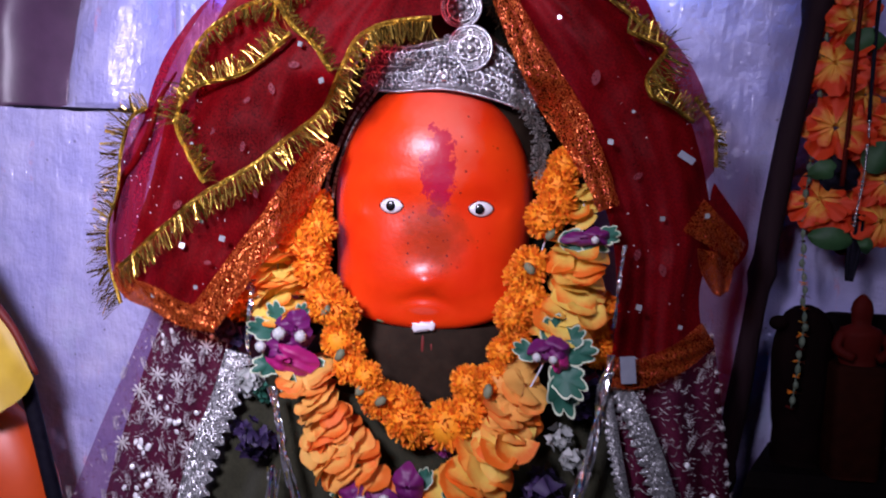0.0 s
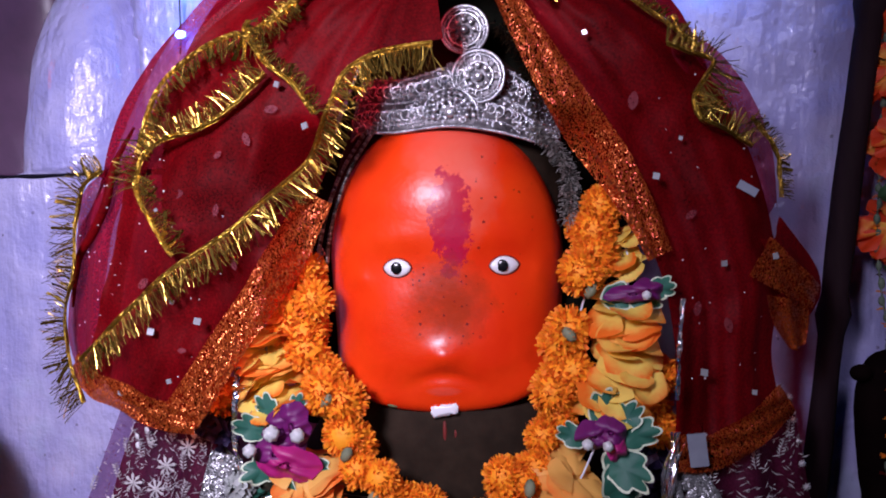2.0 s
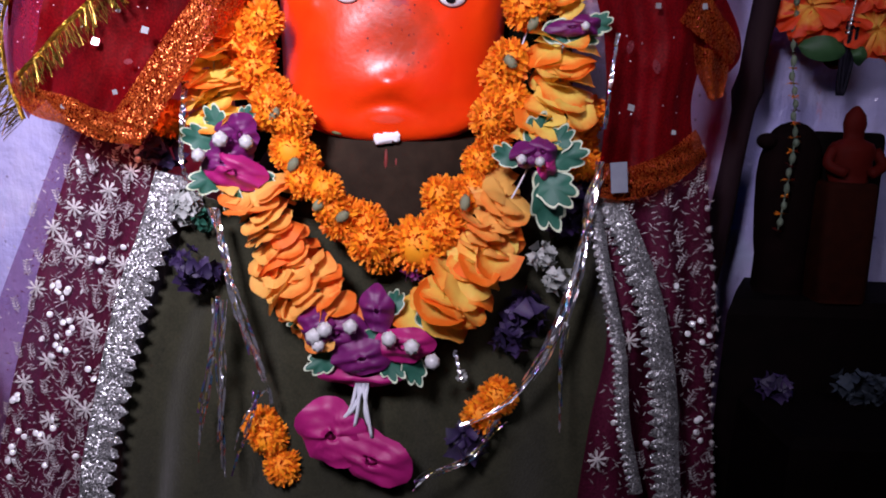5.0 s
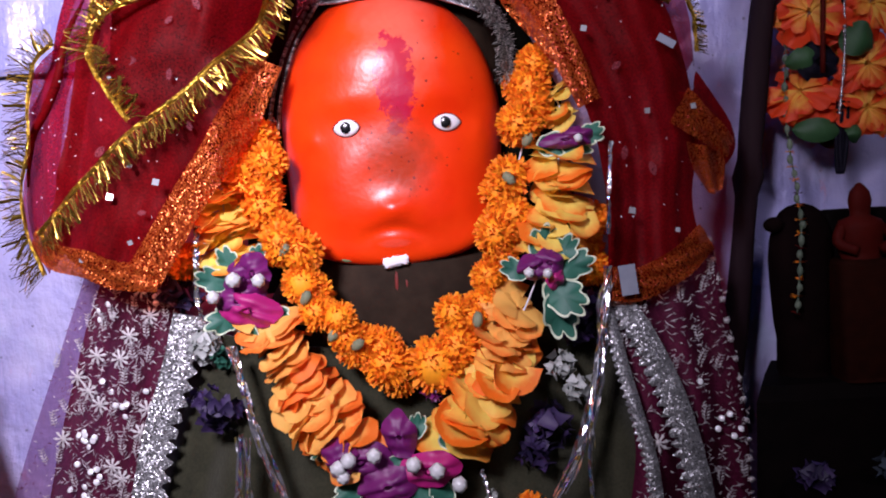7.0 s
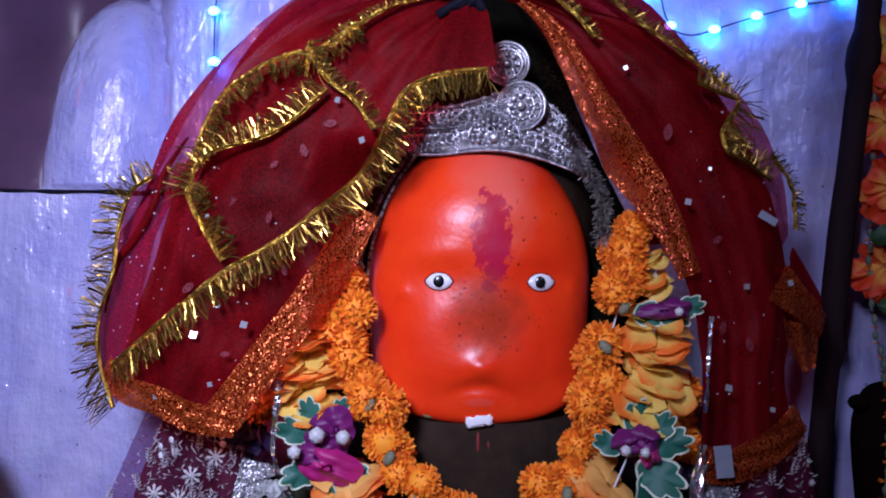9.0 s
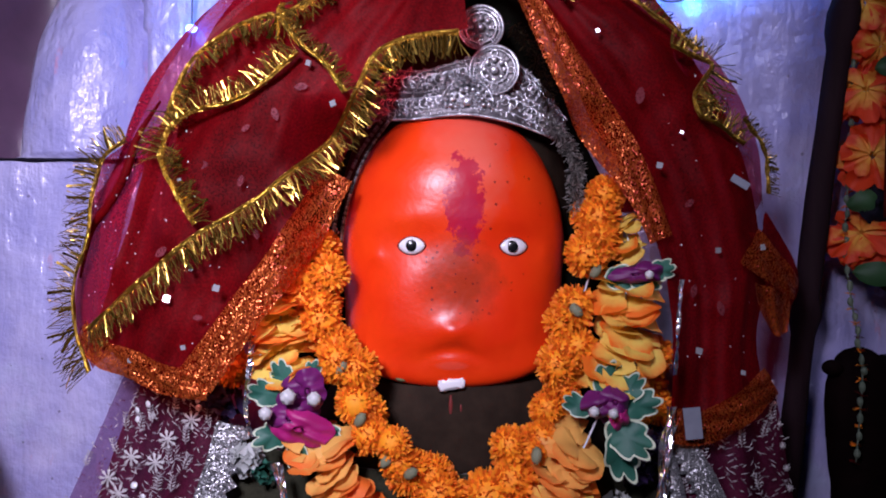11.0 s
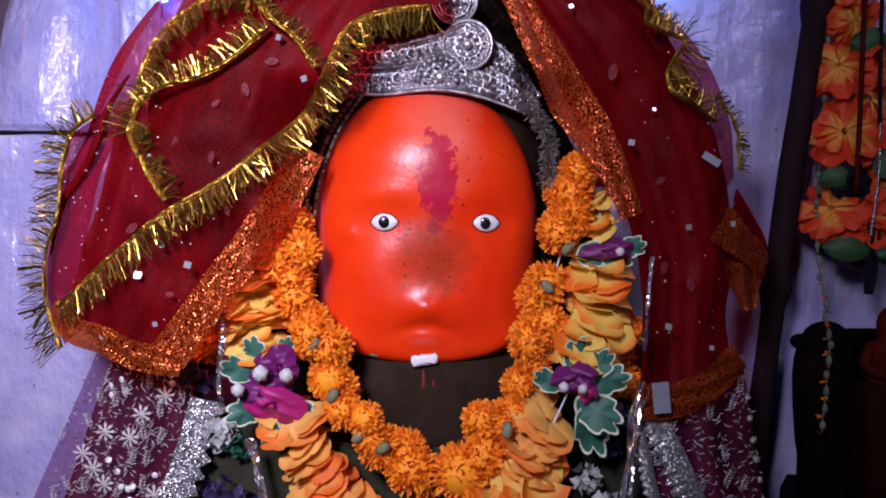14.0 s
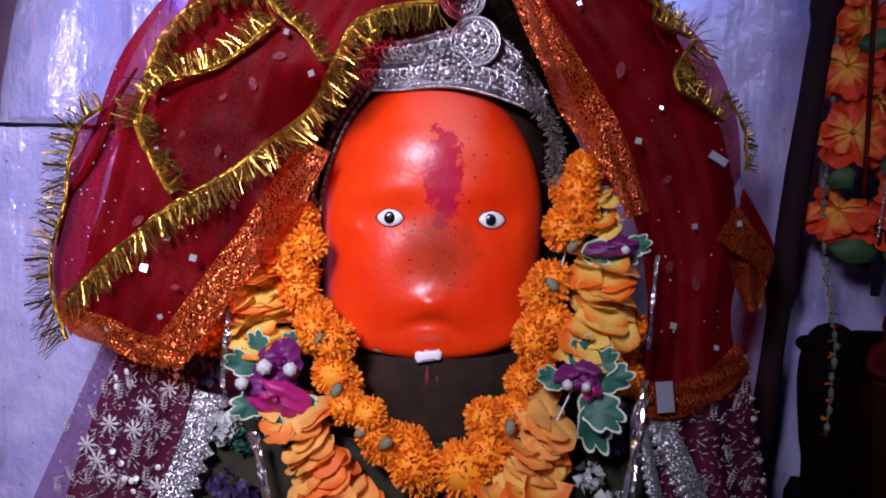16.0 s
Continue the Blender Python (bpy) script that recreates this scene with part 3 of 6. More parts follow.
def idol():
    bm = bmesh.new()
    # body and head of dark stone
    rings = []
    for z, w, d, yc in ((0.321, 0.33, 0.14, 0.11), (0.5, 0.33, 0.14, 0.115), (0.7, 0.31, 0.135, 0.118), (0.83, 0.28, 0.13, 0.12), (0.92, 0.24, 0.122, 0.12), (0.98, 0.19, 0.117, 0.108), (1.03, 0.16, 0.113, 0.107), (1.06, 0.145, 0.1, 0.11)):
        rings.append([(-0.01 + w * math.cos(a), yc + d * math.sin(a), z) for a in (k * math.tau / 48 for k in range(48))])
    for z, w, d in ((1.14, 0.14, 0.09), (1.22, 0.152, 0.1), (1.3, 0.15, 0.105), (1.37, 0.13, 0.1), (1.43, 0.1, 0.08), (1.47, 0.06, 0.05), (1.49, 0.02, 0.02)):
        rings.append([(-0.01 + w * math.cos(a), 0.12 + d * math.sin(a), z) for a in (k * math.tau / 48 for k in range(48))])
    loft(bm, rings, mat=1)
    # painted face
    n_a, n_r = 128, 56
    edge = [outline(k * math.tau / n_a) for k in range(n_a)]
    rows = []
    for i in range(1, n_r + 1):
        r = i / n_r
        row = []
        for k in range(n_a):
            a = k * math.tau / n_a
            x, z = FX + r * edge[k] * math.cos(a), FZ + r * edge[k] * math.sin(a)
            row.append(bm.verts.new((x, face_y(x, z, r), z)))
        rows.append(row)
    rows.append([bm.verts.new((v.co.x * 0.985, 0.11, FZ + (v.co.z - FZ) * 0.985)) for v in rows[-1]])
    grid_faces(bm, rows, True, 0)
    mid = bm.verts.new((FX, face_y(FX, FZ, 0), FZ))
    for k in range(n_a):
        bm.faces.new((mid, rows[0][k], rows[0][(k + 1) % n_a])).material_index = 0
    eye(bm, -0.0588, 1.2, 0.0158, 0.0102, 0.0)
    eye(bm, 0.0608, 1.2, 0.0158, 0.0102, -0.002)
    # white chip at the mouth, with its drip of red below
    first = len(bm.verts)
    ball(bm, (0, 0, 0), 1.0, 22, 14, (1, 1, 1), 2)
    for v in list(bm.verts)[first:]:
        x, y, z = (math.copysign(abs(c) ** 0.45, c) for c in v.co)
        w = noise.noise(Vector((x * 3, y * 3, z * 3 + 5)))
        v.co = Vector((0.016 * x * (1 + 0.12 * w) - 0.011, 0.005 * y - 0.01, 0.0058 * z * (1 + 0.8 * w) + 1.038 + 0.0015 * x))
    ball(bm, (-0.012, -0.006, 1.01), 0.005, 8, 5, (0.55, 0.4, 3.2), 4)
    ball(bm, (-0.008, -0.006, 0.992), 0.003, 8, 5, (0.6, 0.4, 2.4), 4)
    ball(bm, (0.0, -0.006, 1.008), 0.003, 8, 5, (0.6, 0.4, 2.4), 4)
    bmesh.ops.recalc_face_normals(bm, faces=bm.faces)
    solo("idol", bm, [VERMILION, STONE, EYE_WHITE, EYE_BLACK, RED_TRIM], "dark stone idol with a glossy vermilion painted face", "statue")


idol()


def chip_leaf():
    bm = bmesh.new()
    ball(bm, (-0.068, -0.004, 1.044), 0.011, 10, 6, (1, 0.3, 0.42))
    solo("leaf_scrap", bm, plain("dry_leaf", (0.12, 0.16, 0.06), (0.22, 0.26, 0.12), 0.7), "small dry green leaf stuck under the face", "leaf")


chip_leaf()


def robe():
    """Olive cloth that hangs over the chest in upright folds."""
    bm = bmesh.new()
    rows = []
    for i in range(40):
        v = i / 39
        z = 0.935 - v * 0.614
        w = 0.3 + 0.1 * smooth01(v * 2.2)
        row = []
        for j in range(90):
            u = j / 89 * 2 - 1
            a = math.pi * (0.5 + 0.46 * u)
            depth = 0.125 + 0.042 * smooth01(v * 2)
            fold = (0.006 + 0.012 * v) * math.sin(u * 26 + 2.5 * wob(u, v, 2.0, 7.0)) * smooth01(v * 4)
            row.append(bm.verts.new((-0.01 - w * math.cos(a), 0.11 - depth * math.sin(a) ** 0.55 - fold, z + 0.07 * u * u * (1 - v))))
        rows.append(row)
    grid_faces(bm, rows)
    ob = solo("robe", bm, OLIVE, "dark olive cotton robe hanging in folds on the idol", "cloth")
    m = ob.modifiers.new("thick", "SOLIDIFY")
    m.thickness, m.offset = 0.003, -1.0


robe()


# ---- the veil ----
def veil_y(x, z):
    r = min(1.0, ((x + 0.05) / 0.5) ** 2)
    y = 0.16 - 0.23 * math.sqrt(1 - r)
    if z > 1.38:
        y += 1.98 * (z - 1.38) ** 2
    if z < 1.37:
        y += 0.05 * smooth01((0.2 - abs(x + 0.01)) / 0.06) * smooth01((1.37 - z) / 0.05)
    return y


def on_veil(p, out=0.0):
    return (p[0], veil_y(p[0], p[1]) - out, p[1])


def cloth_sheet(rails, nu, nv, out, fold, seed):
    """A sheet through rails of (x, z), laid on the veil's form, with folds that run along the rails."""
    lines = [spline(r, nu) for r in rails]
    bm = bmesh.new()
    rows = []
    for i in range(nu):
        across = spline([ln[i] for ln in lines], nv)
        row = []
        for j, (x, z) in enumerate(across):
            v = j / (nv - 1)
            f = fold * (math.sin(v * 11 + seed + 5.0 * wob(x, z, 4.0, seed)) * 0.6 + 0.1 * math.sin(v * 37 + 4.0 * wob(x, z, 5.0, seed + 1.0)) + 1.2 * wob(x, z, 9.0, seed + 2.0) + 0.5 * wob(x, z, 26.0, seed + 4.0))
            row.append(bm.verts.new((x, veil_y(x, z) - out - f, z)))
        rows.append(row)
    grid_faces(bm, rows)
    return bm


def band(points, width, out, n=60, lift=0.0):
    """A woven ribbon along (x, z) points on the veil."""
    c = spline(points, n)
    bm = bmesh.new()
    rows = []
    for i, p in enumerate(c):
        t = c[min(i + 1, n - 1)] - c[max(i - 1, 0)]
        t = t / (np.linalg.norm(t) + 1e-9)
        s = np.array([-t[1], t[0]])
        w = width(i / (n - 1)) if callable(width) else width
        row = []
        for j in range(9):
            v = j / 8 - 0.5
            q = p + s * v * w
            ripple = 0.003 * wob(q[0], q[1], 30.0, 11.0) + 0.002 * math.sin(v * 12 + i * 0.2)
            row.append(bm.verts.new((q[0], veil_y(q[0], q[1]) - out - ripple - lift * (0.25 - v * v), q[1])))
        rows.append(row)
    grid_faces(bm, rows)
    return bm


def fringe(points, side, long, out, step=0.0016, seed=1):
    """Loose gold threads along one side of a trim."""
    rnd = random.Random(seed)
    n = max(8, int(run(points) / step))
    c = spline(points, n)
    bm = bmesh.new()
    for i in range(n):
        t = c[min(i + 2, n - 1)] - c[max(i - 2, 0)]
        t = t / (np.linalg.norm(t) + 1e-9)
        s = np.array([-t[1], t[0]]) * side
        clump = 0.35 * wob(i * 0.05, seed, 1.0, 2.0)
        lean = rnd.gauss(clump, 0.17)
        d = s * math.cos(lean) + t * math.sin(lean)
        ln = long * rnd.uniform(0.55, 1.15)
        w = 0.00031 * rnd.uniform(0.7, 1.6)
        if rnd.random() < 0.06:
            w *= 4.2
        bend = rnd.gauss(0, 0.25) * t + np.array([0, -0.18])
        off = rnd.uniform(0, 0.008)
        tw = rnd.uniform(-1, 1)
        rows = []
        for k in range(3):
            u = k / 2
            q = c[i] + d * ln * u + bend * ln * u * u
            e = np.array([-d[1], d[0]]) * w
            y = min(veil_y(q[0], q[1]), veil_y(c[i][0], c[i][1]) + 0.006) - out - off * u
            rows.append([bm.verts.new((q[0] - e[0], y - w * tw, q[1] - e[1])), bm.verts.new((q[0] + e[0], y + w * tw, q[1] + e[1]))])
        grid_faces(bm, rows)
    return bm


veil = thing("veil", (0, 0.12, 1.5), "sheer red organza veil with gold fringe and orange-gold borders", "veil")

KNOT = (-0.010, 1.544)
# left drape, front layer: from the inner edge by the face out to the shoulder
part("left_drape", cloth_sheet([
    [KNOT, (-0.078, 1.432), (-0.104, 1.378), (-0.161, 1.258), (-0.213, 1.164), (-0.303, 1.039)],
    [KNOT, (-0.110, 1.484), (-0.157, 1.366), (-0.230, 1.239), (-0.315, 1.141), (-0.367, 1.045)],
    [KNOT, (-0.154, 1.520), (-0.212, 1.427), (-0.316, 1.320), (-0.386, 1.194), (-0.420, 1.066)],
    [(-0.024, 1.563), (-0.209, 1.514), (-0.301, 1.427), (-0.365, 1.334), (-0.402, 1.231), (-0.454, 1.085)],
], 90, 70, 0.0, 0.009, 1.0), VEIL_RED, veil, "red organza gathered in folds")
# left outer layer, thin and single
part("left_outer_layer", cloth_sheet([
    [(-0.017, 1.608), (-0.156, 1.547), (-0.261, 1.469), (-0.342, 1.346), (-0.385, 1.231), (-0.429, 1.069)],
    [(-0.017, 1.665), (-0.188, 1.570), (-0.321, 1.467), (-0.400, 1.364), (-0.430, 1.208), (-0.454, 1.138), (-0.459, 1.067)],
    [(-0.018, 1.703), (-0.213, 1.583), (-0.340, 1.438), (-0.426, 1.304), (-0.477, 1.252), (-0.480, 1.209), (-0.506, 1.151), (-0.508, 1.099), (-0.464, 1.048)],
], 80, 30, -0.012, 0.006, 4.0), VEIL_THIN, veil, "thin translucent purple-red organza")
# the fold that hangs from the knot over one side of the crown
part("front_fold", cloth_sheet([
    [(-0.010, 1.549), (-0.001, 1.492), (0.006, 1.439)],
    [(-0.020, 1.548), (-0.031, 1.488), (-0.044, 1.434)],
    [(-0.034, 1.544), (-0.06, 1.482), (-0.086, 1.422)],
], 30, 24, 0.012, 0.003, 21.0), VEIL_RED, veil)
part("left_flap", cloth_sheet([
    [(-0.358, 1.345), (-0.387, 1.289), (-0.405, 1.249), (-0.416, 1.208), (-0.430, 1.159), (-0.439, 1.110), (-0.429, 1.065)],
    [(-0.383, 1.335), (-0.421, 1.295), (-0.440, 1.254), (-0.447, 1.208), (-0.465, 1.159), (-0.472, 1.109), (-0.446, 1.057)],
    [(-0.411, 1.324), (-0.455, 1.301), (-0.473, 1.259), (-0.477, 1.209), (-0.504, 1.158), (-0.508, 1.106), (-0.461, 1.045)],
], 50, 16, -0.004, 0.004, 25.0), VEIL_THIN, veil, "loose flap of thin red organza")
bm = bmesh.new()
tube(bm, [on_veil(p, 0.004) for p in spline([(-0.358, 1.369), (-0.391, 1.327), (-0.408, 1.284), (-0.435, 1.247), (-0.460, 1.223), (-0.475, 1.187), (-0.482, 1.158)], 30)], lambda t: 0.0015 + 0.004 * math.sin(math.pi * t), 8)
part("rolled_edge", bm, VEIL_RED, veil, "twisted roll of red organza")
# right drape
part("right_drape", cloth_sheet([
    [KNOT, (0.064, 1.502), (0.114, 1.399), (0.178, 1.292), (0.225, 1.195), (0.241, 1.103), (0.239, 0.999)],
    [KNOT, (0.099, 1.512), (0.157, 1.407), (0.225, 1.300), (0.257, 1.196), (0.272, 1.103), (0.279, 0.986)],
    [KNOT, (0.140, 1.514), (0.197, 1.410), (0.264, 1.308), (0.301, 1.196), (0.313, 1.102), (0.330, 1.013)],
    [(-0.003, 1.563), (0.190, 1.495), (0.285, 1.405), (0.34, 1.298), (0.372, 1.190), (0.359, 1.100), (0.368, 1.033)],
], 100, 70, 0.0, 0.011, 8.0), VEIL_RED, veil, "red organza hanging in folds")
part("right_outer_layer", cloth_sheet([
    [(-0.010, 1.634), (0.161, 1.508), (0.260, 1.401), (0.305, 1.304), (0.337, 1.210)],
    [(-0.010, 1.683), (0.176, 1.518), (0.290, 1.417), (0.346, 1.334), (0.368, 1.260)],
    [(-0.009, 1.703), (0.209, 1.495), (0.308, 1.423), (0.361, 1.339), (0.373, 1.249)],
], 60, 24, -0.012, 0.005, 12.0), VEIL_THIN, veil, "thin translucent red organza")
part("right_corner", cloth_sheet([
    [(0.329, 1.224), (0.346, 1.183), (0.353, 1.141)],
    [(0.359, 1.221), (0.382, 1.183), (0.378, 1.134)],
    [(0.368, 1.246), (0.436, 1.165), (0.391, 1.116)],
], 30, 20, 0.004, 0.006, 15.0), VEIL_RED, veil)
part("corner_tail", cloth_sheet([
    [(0.345, 1.16), (0.352, 1.13), (0.372, 1.1)],
    [(0.372, 1.155), (0.378, 1.125), (0.384, 1.094)],
    [(0.4, 1.158), (0.405, 1.13), (0.398, 1.1)],
], 20, 14, 0.012, 0.004, 33.0), ORANGE_BAND, veil, "drooping corner of orange and gold weave")
# back of the hood, over the head to the wall side
def hood_back():
    bm = bmesh.new()
    rows = []
    for i in range(24):
        a = math.pi * i / 23
        row = []
        for j in range(12):
            v = j / 11
            w, h = 0.36 - 0.1 * v, 0.40 - 0.06 * v
            x = -0.03 - w * math.cos(a)
            z = 1.26 + h * math.sin(a) ** 0.8
            row.append(bm.verts.new((x, 0.1 + 0.13 * v + 0.006 * wob(x, z, 12.0, 6.0 + v), z)))
        rows.append(row)
    grid_faces(bm, rows)
    return bm


part("hood_back", hood_back(), VEIL_RED, veil)

# orange-gold woven borders
for nm, pts, width, out in (
    ("inner_border", [(-0.144, 1.282), (-0.173, 1.224), (-0.200, 1.177), (-0.236, 1.129), (-0.271, 1.082), (-0.303, 1.042)], lambda t: 0.036 + 0.012 * t, 0.014),
    ("hem_border", [(-0.470, 1.094), (-0.434, 1.068), (-0.385, 1.058), (-0.337, 1.043), (-0.284, 1.039)], 0.034, 0.016),
    ("inner_border", [(0.034, 1.526), (0.064, 1.495), (0.095, 1.438), (0.130, 1.374), (0.172, 1.312), (0.207, 1.250), (0.225, 1.208)], lambda t: 0.012 + 0.04 * math.sin(min(1.0, t * 1.5) * 1.57) - 0.012 * t - 0.012 * max(0.0, t - 0.7) / 0.3, 0.014),
    ("hem_border", [(0.241, 0.999), (0.279, 0.996), (0.326, 1.013), (0.371, 1.043)], 0.04, 0.016),
    ("corner_border", [(0.337, 1.203), (0.377, 1.176), (0.416, 1.151)], lambda t: 0.05 - 0.02 * t, 0.018),
):
    part(nm, band(pts, width, out), ORANGE_BAND, veil, "orange border woven with gold thread")

# gold cords with fringe
TRIMS = [
    ([(-0.004, 1.433), (-0.042, 1.429), (-0.074, 1.421), (-0.099, 1.403), (-0.117, 1.365), (-0.138, 1.337), (-0.173, 1.299), (-0.216, 1.257), (-0.265, 1.227), (-0.308, 1.205), (-0.368, 1.160), (-0.454, 1.097)], 1, 0.027),
    ([(-0.303, 1.221), (-0.329, 1.259), (-0.349, 1.296), (-0.345, 1.314)], -1, 0.03),
    ([(-0.348, 1.300), (-0.339, 1.331), (-0.309, 1.349), (-0.258, 1.360), (-0.217, 1.382), (-0.183, 1.413)], 1, 0.03),
    ([(-0.129, 1.366), (-0.154, 1.401), (-0.181, 1.422), (-0.207, 1.458), (-0.205, 1.473)], -1, 0.018),
    ([(-0.346, 1.338), (-0.313, 1.406), (-0.268, 1.441), (-0.221, 1.459), (-0.203, 1.457), (-0.151, 1.494)], -1, 0.022),
    ([(-0.183, 1.464), (-0.125, 1.510), (-0.071, 1.530), (-0.017, 1.539)], 1, 0.014),
    ([(-0.399, 1.323), (-0.435, 1.301), (-0.452, 1.258), (-0.457, 1.209), (-0.478, 1.159), (-0.481, 1.108), (-0.450, 1.045)], -1, 0.034),
    ([(-0.003, 1.549), (0.052, 1.545), (0.092, 1.511), (0.117, 1.476)], 1, 0.012),
    ([(0.117, 1.559), (0.174, 1.500), (0.234, 1.454), (0.268, 1.425)], 1, 0.016),
    ([(0.236, 1.429), (0.261, 1.420), (0.286, 1.411), (0.276, 1.392), (0.264, 1.371), (0.271, 1.350), (0.297, 1.340), (0.329, 1.322)], 1, 0.032),
    ([(0.329, 1.353), (0.359, 1.315), (0.365, 1.266)], 1, 0.014),
]
for k, (pts, side, long) in enumerate(TRIMS):
    trim = part("gold_trim", band(pts, 0.006, 0.02, 120, 0.012), GOLD_CORD, veil, "gold cord edging with tinsel fringe")
    tagged(part("fringe", fringe(pts, side, long, 0.021, 0.00095, k + 3), GOLD, trim, "loose gold tinsel threads"), kind="stuff")

# mirror chips sewn on the veil
random.seed(17)
for k, (p, s) in enumerate([((-0.276, 1.149), 11), ((-0.339, 1.136), 11), ((-0.144, 1.356), 10), ((0.222, 1.291), 10), ((0.357, 1.202), 10), ((0.295, 1.197), 9), ((0.270, 1.082), 11), ((0.328, 1.055), 8), ((-0.316, 1.081), 8), ((-0.388, 1.063), 8), ((-0.308, 1.170), 7), ((-0.325, 1.273), 6), ((-0.171, 1.400), 9), ((0.151, 1.441), 7), ((0.249, 1.330), 6)]):
    h = s * 0.00036 * 1.9 / 2
    bm = bmesh.new()
    x, y, z = on_veil(p, 0.016)
    box(bm, (-h, -0.001, -h), (h, 0.001, h))
    ob = part("mirror_chip", bm, MIRROR, veil, "small square mirror chip", False)
    ob.matrix_basis = Matrix.Translation((x, y, z)) @ Euler((random.uniform(-0.3, 0.1), random.uniform(-0.4, 0.4), random.uniform(-0.3, 0.3))).to_matrix().to_4x4()
for p, sx, sz, a in (((0.259, 1.003), 0.0095, 0.0175, -0.1), ((0.321, 1.276), 0.011, 0.0045, 0.55)):
    bm = bmesh.new()
    box(bm, (-sx, -0.001, -sz), (sx, 0.001, sz))
    ob = part("foil_tag", bm, plain("grey_foil", (0.2, 0.21, 0.27), (0.28, 0.3, 0.36), 0.45, 0.2), veil, "flat grey foil tag", False)
    ob.matrix_basis = Matrix.Translation(on_veil(p, 0.026)) @ Euler((0, a, 0)).to_matrix().to_4x4()


def veil_dots():
    """Small printed glints scattered over the gauze."""
    rnd = random.Random(9)
    bm = bmesh.new()
    for _ in range(200):
        x = rnd.uniform(-0.47, 0.36)
        z = rnd.uniform(1.06, 1.5)
        if -0.2 < x < 0.2 or (x + 0.05) ** 2 / 0.2 + (z - 1.15) ** 2 / 0.16 > 1:
            continue
        y = veil_y(x, z) - 0.012
        s = rnd.uniform(0.0005, 0.0011)
        ball(bm, (x, y, z), s, 5, 3)
    return bm


tagged(part("glitter_dots", veil_dots(), SEQUIN, veil, "tiny silver glitter dots"), kind="stuff")


def veil_print(p, long, angle):
    """A small pale leaf printed on the gauze."""
    bm = bmesh.new()
    ca, sa = math.cos(angle), math.sin(angle)
    rim = []
    for k in range(16):
        t = k * math.tau / 16
        a, b = long * 0.5 * math.cos(t), long * 0.27 * math.sin(t) * abs(math.sin(t)) ** 0.4
        rim.append(bm.verts.new(on_veil((p[0] + a * ca - b * sa, p[1] + a * sa + b * ca), 0.011)))
    bm.faces.new(rim)
    part("printed_leaf", bm, PRINT, veil, "small pale printed leaf")


for k, p in enumerate(((-0.245, 1.33), (-0.21, 1.345), (-0.3, 1.29), (-0.25, 1.27), (-0.35, 1.19), (-0.23, 1.21), (-0.18, 1.375), (0.2, 1.37), (0.26, 1.25), (0.3, 1.13), (-0.3, 1.115), (0.265, 1.15))):
    veil_print(p, 0.012 + 0.008 * ((k * 7) % 5) / 4, 0.6 + 1.3 * (k % 4))

knot = thing("ribbon_knot", on_veil(KNOT, 0.01), "dark blue-black ribbon knot tying the veil", "ribbon")
for k in range(6):
    a = k * 0.9
    x, y, z = on_veil(KNOT, 0.02)
    bm = bmesh.new()
    tube(bm, spline([(x, y, z + 0.012), (x + 0.012 * math.cos(a), y - 0.008, z - 0.004), (x - 0.016 + 0.008 * k * math.cos(a * 2), y - 0.004, z - 0.02 - 0.003 * k)], 8), 0.006, 6)
    part("ribbon_end", bm, BLACK_CLOTH, knot)


def head_backing():
    """Black cloth under the veil, behind the crown, widened as backing to darken gaps."""
    bm = bmesh.new()
    rings = []
    for z, w, d in ((1.0, 0.225, 0.12), (1.12, 0.235, 0.11), (1.25, 0.22, 0.09), (1.36, 0.165, 0.085), (1.44, 0.13, 0.09), (1.52, 0.1, 0.08), (1.58, 0.06, 0.05), (1.61, 0.02, 0.02)):
        rings.append([(-0.005 + w * math.cos(a), 0.16 - d * math.sin(a), z + 0.004 * math.sin(9 * a)) for a in np.linspace(-0.1, math.pi + 0.1, 40)])
    loft(bm, rings, closed=False)
    return bm


solo("head_cloth", head_backing(), plain("dark_green_backing", (0.0025, 0.003, 0.002), (0.008, 0.008, 0.005), 0.8, scale=120, Specular_IOR_Level=0.03), "dark green-black cloth under the veil, widened as backing", "cloth")

# ---- the crown ----
crown = thing("crown", (0, 0.02, 1.37), "silver filigree crown of rings, beads and scrolls on the forehead", "crown")
LOWER = [(-0.121, 0.054, 1.350), (-0.104, 0.037, 1.357), (-0.059, 0.010, 1.353), (-0.001, -0.003, 1.356), (0.049, 0.004, 1.350), (0.099, 0.027, 1.338), (0.126, 0.050, 1.328)]
UPPER = [(-0.112, 0.060, 1.407), (-0.097, 0.042, 1.420), (-0.047, 0.017, 1.416), (-0.002, 0.004, 1.424), (0.04, 0.009, 1.436), (0.092, 0.033, 1.406), (0.127, 0.060, 1.363)]


def crown_plate():
    a, b = spline(LOWER, 70), spline(UPPER, 70)
    bm = bmesh.new()
    rows = [[bm.verts.new(p + (q - p) * k / 8) for k in range(9)] for p, q in zip(a, b)]
    grid_faces(bm, rows)
    return bm


plate = part("band", crown_plate(), SILVER_PLATE, crown, "pierced silver band")
mod = plate.modifiers.new("thick", "SOLIDIFY")
mod.thickness = 0.003


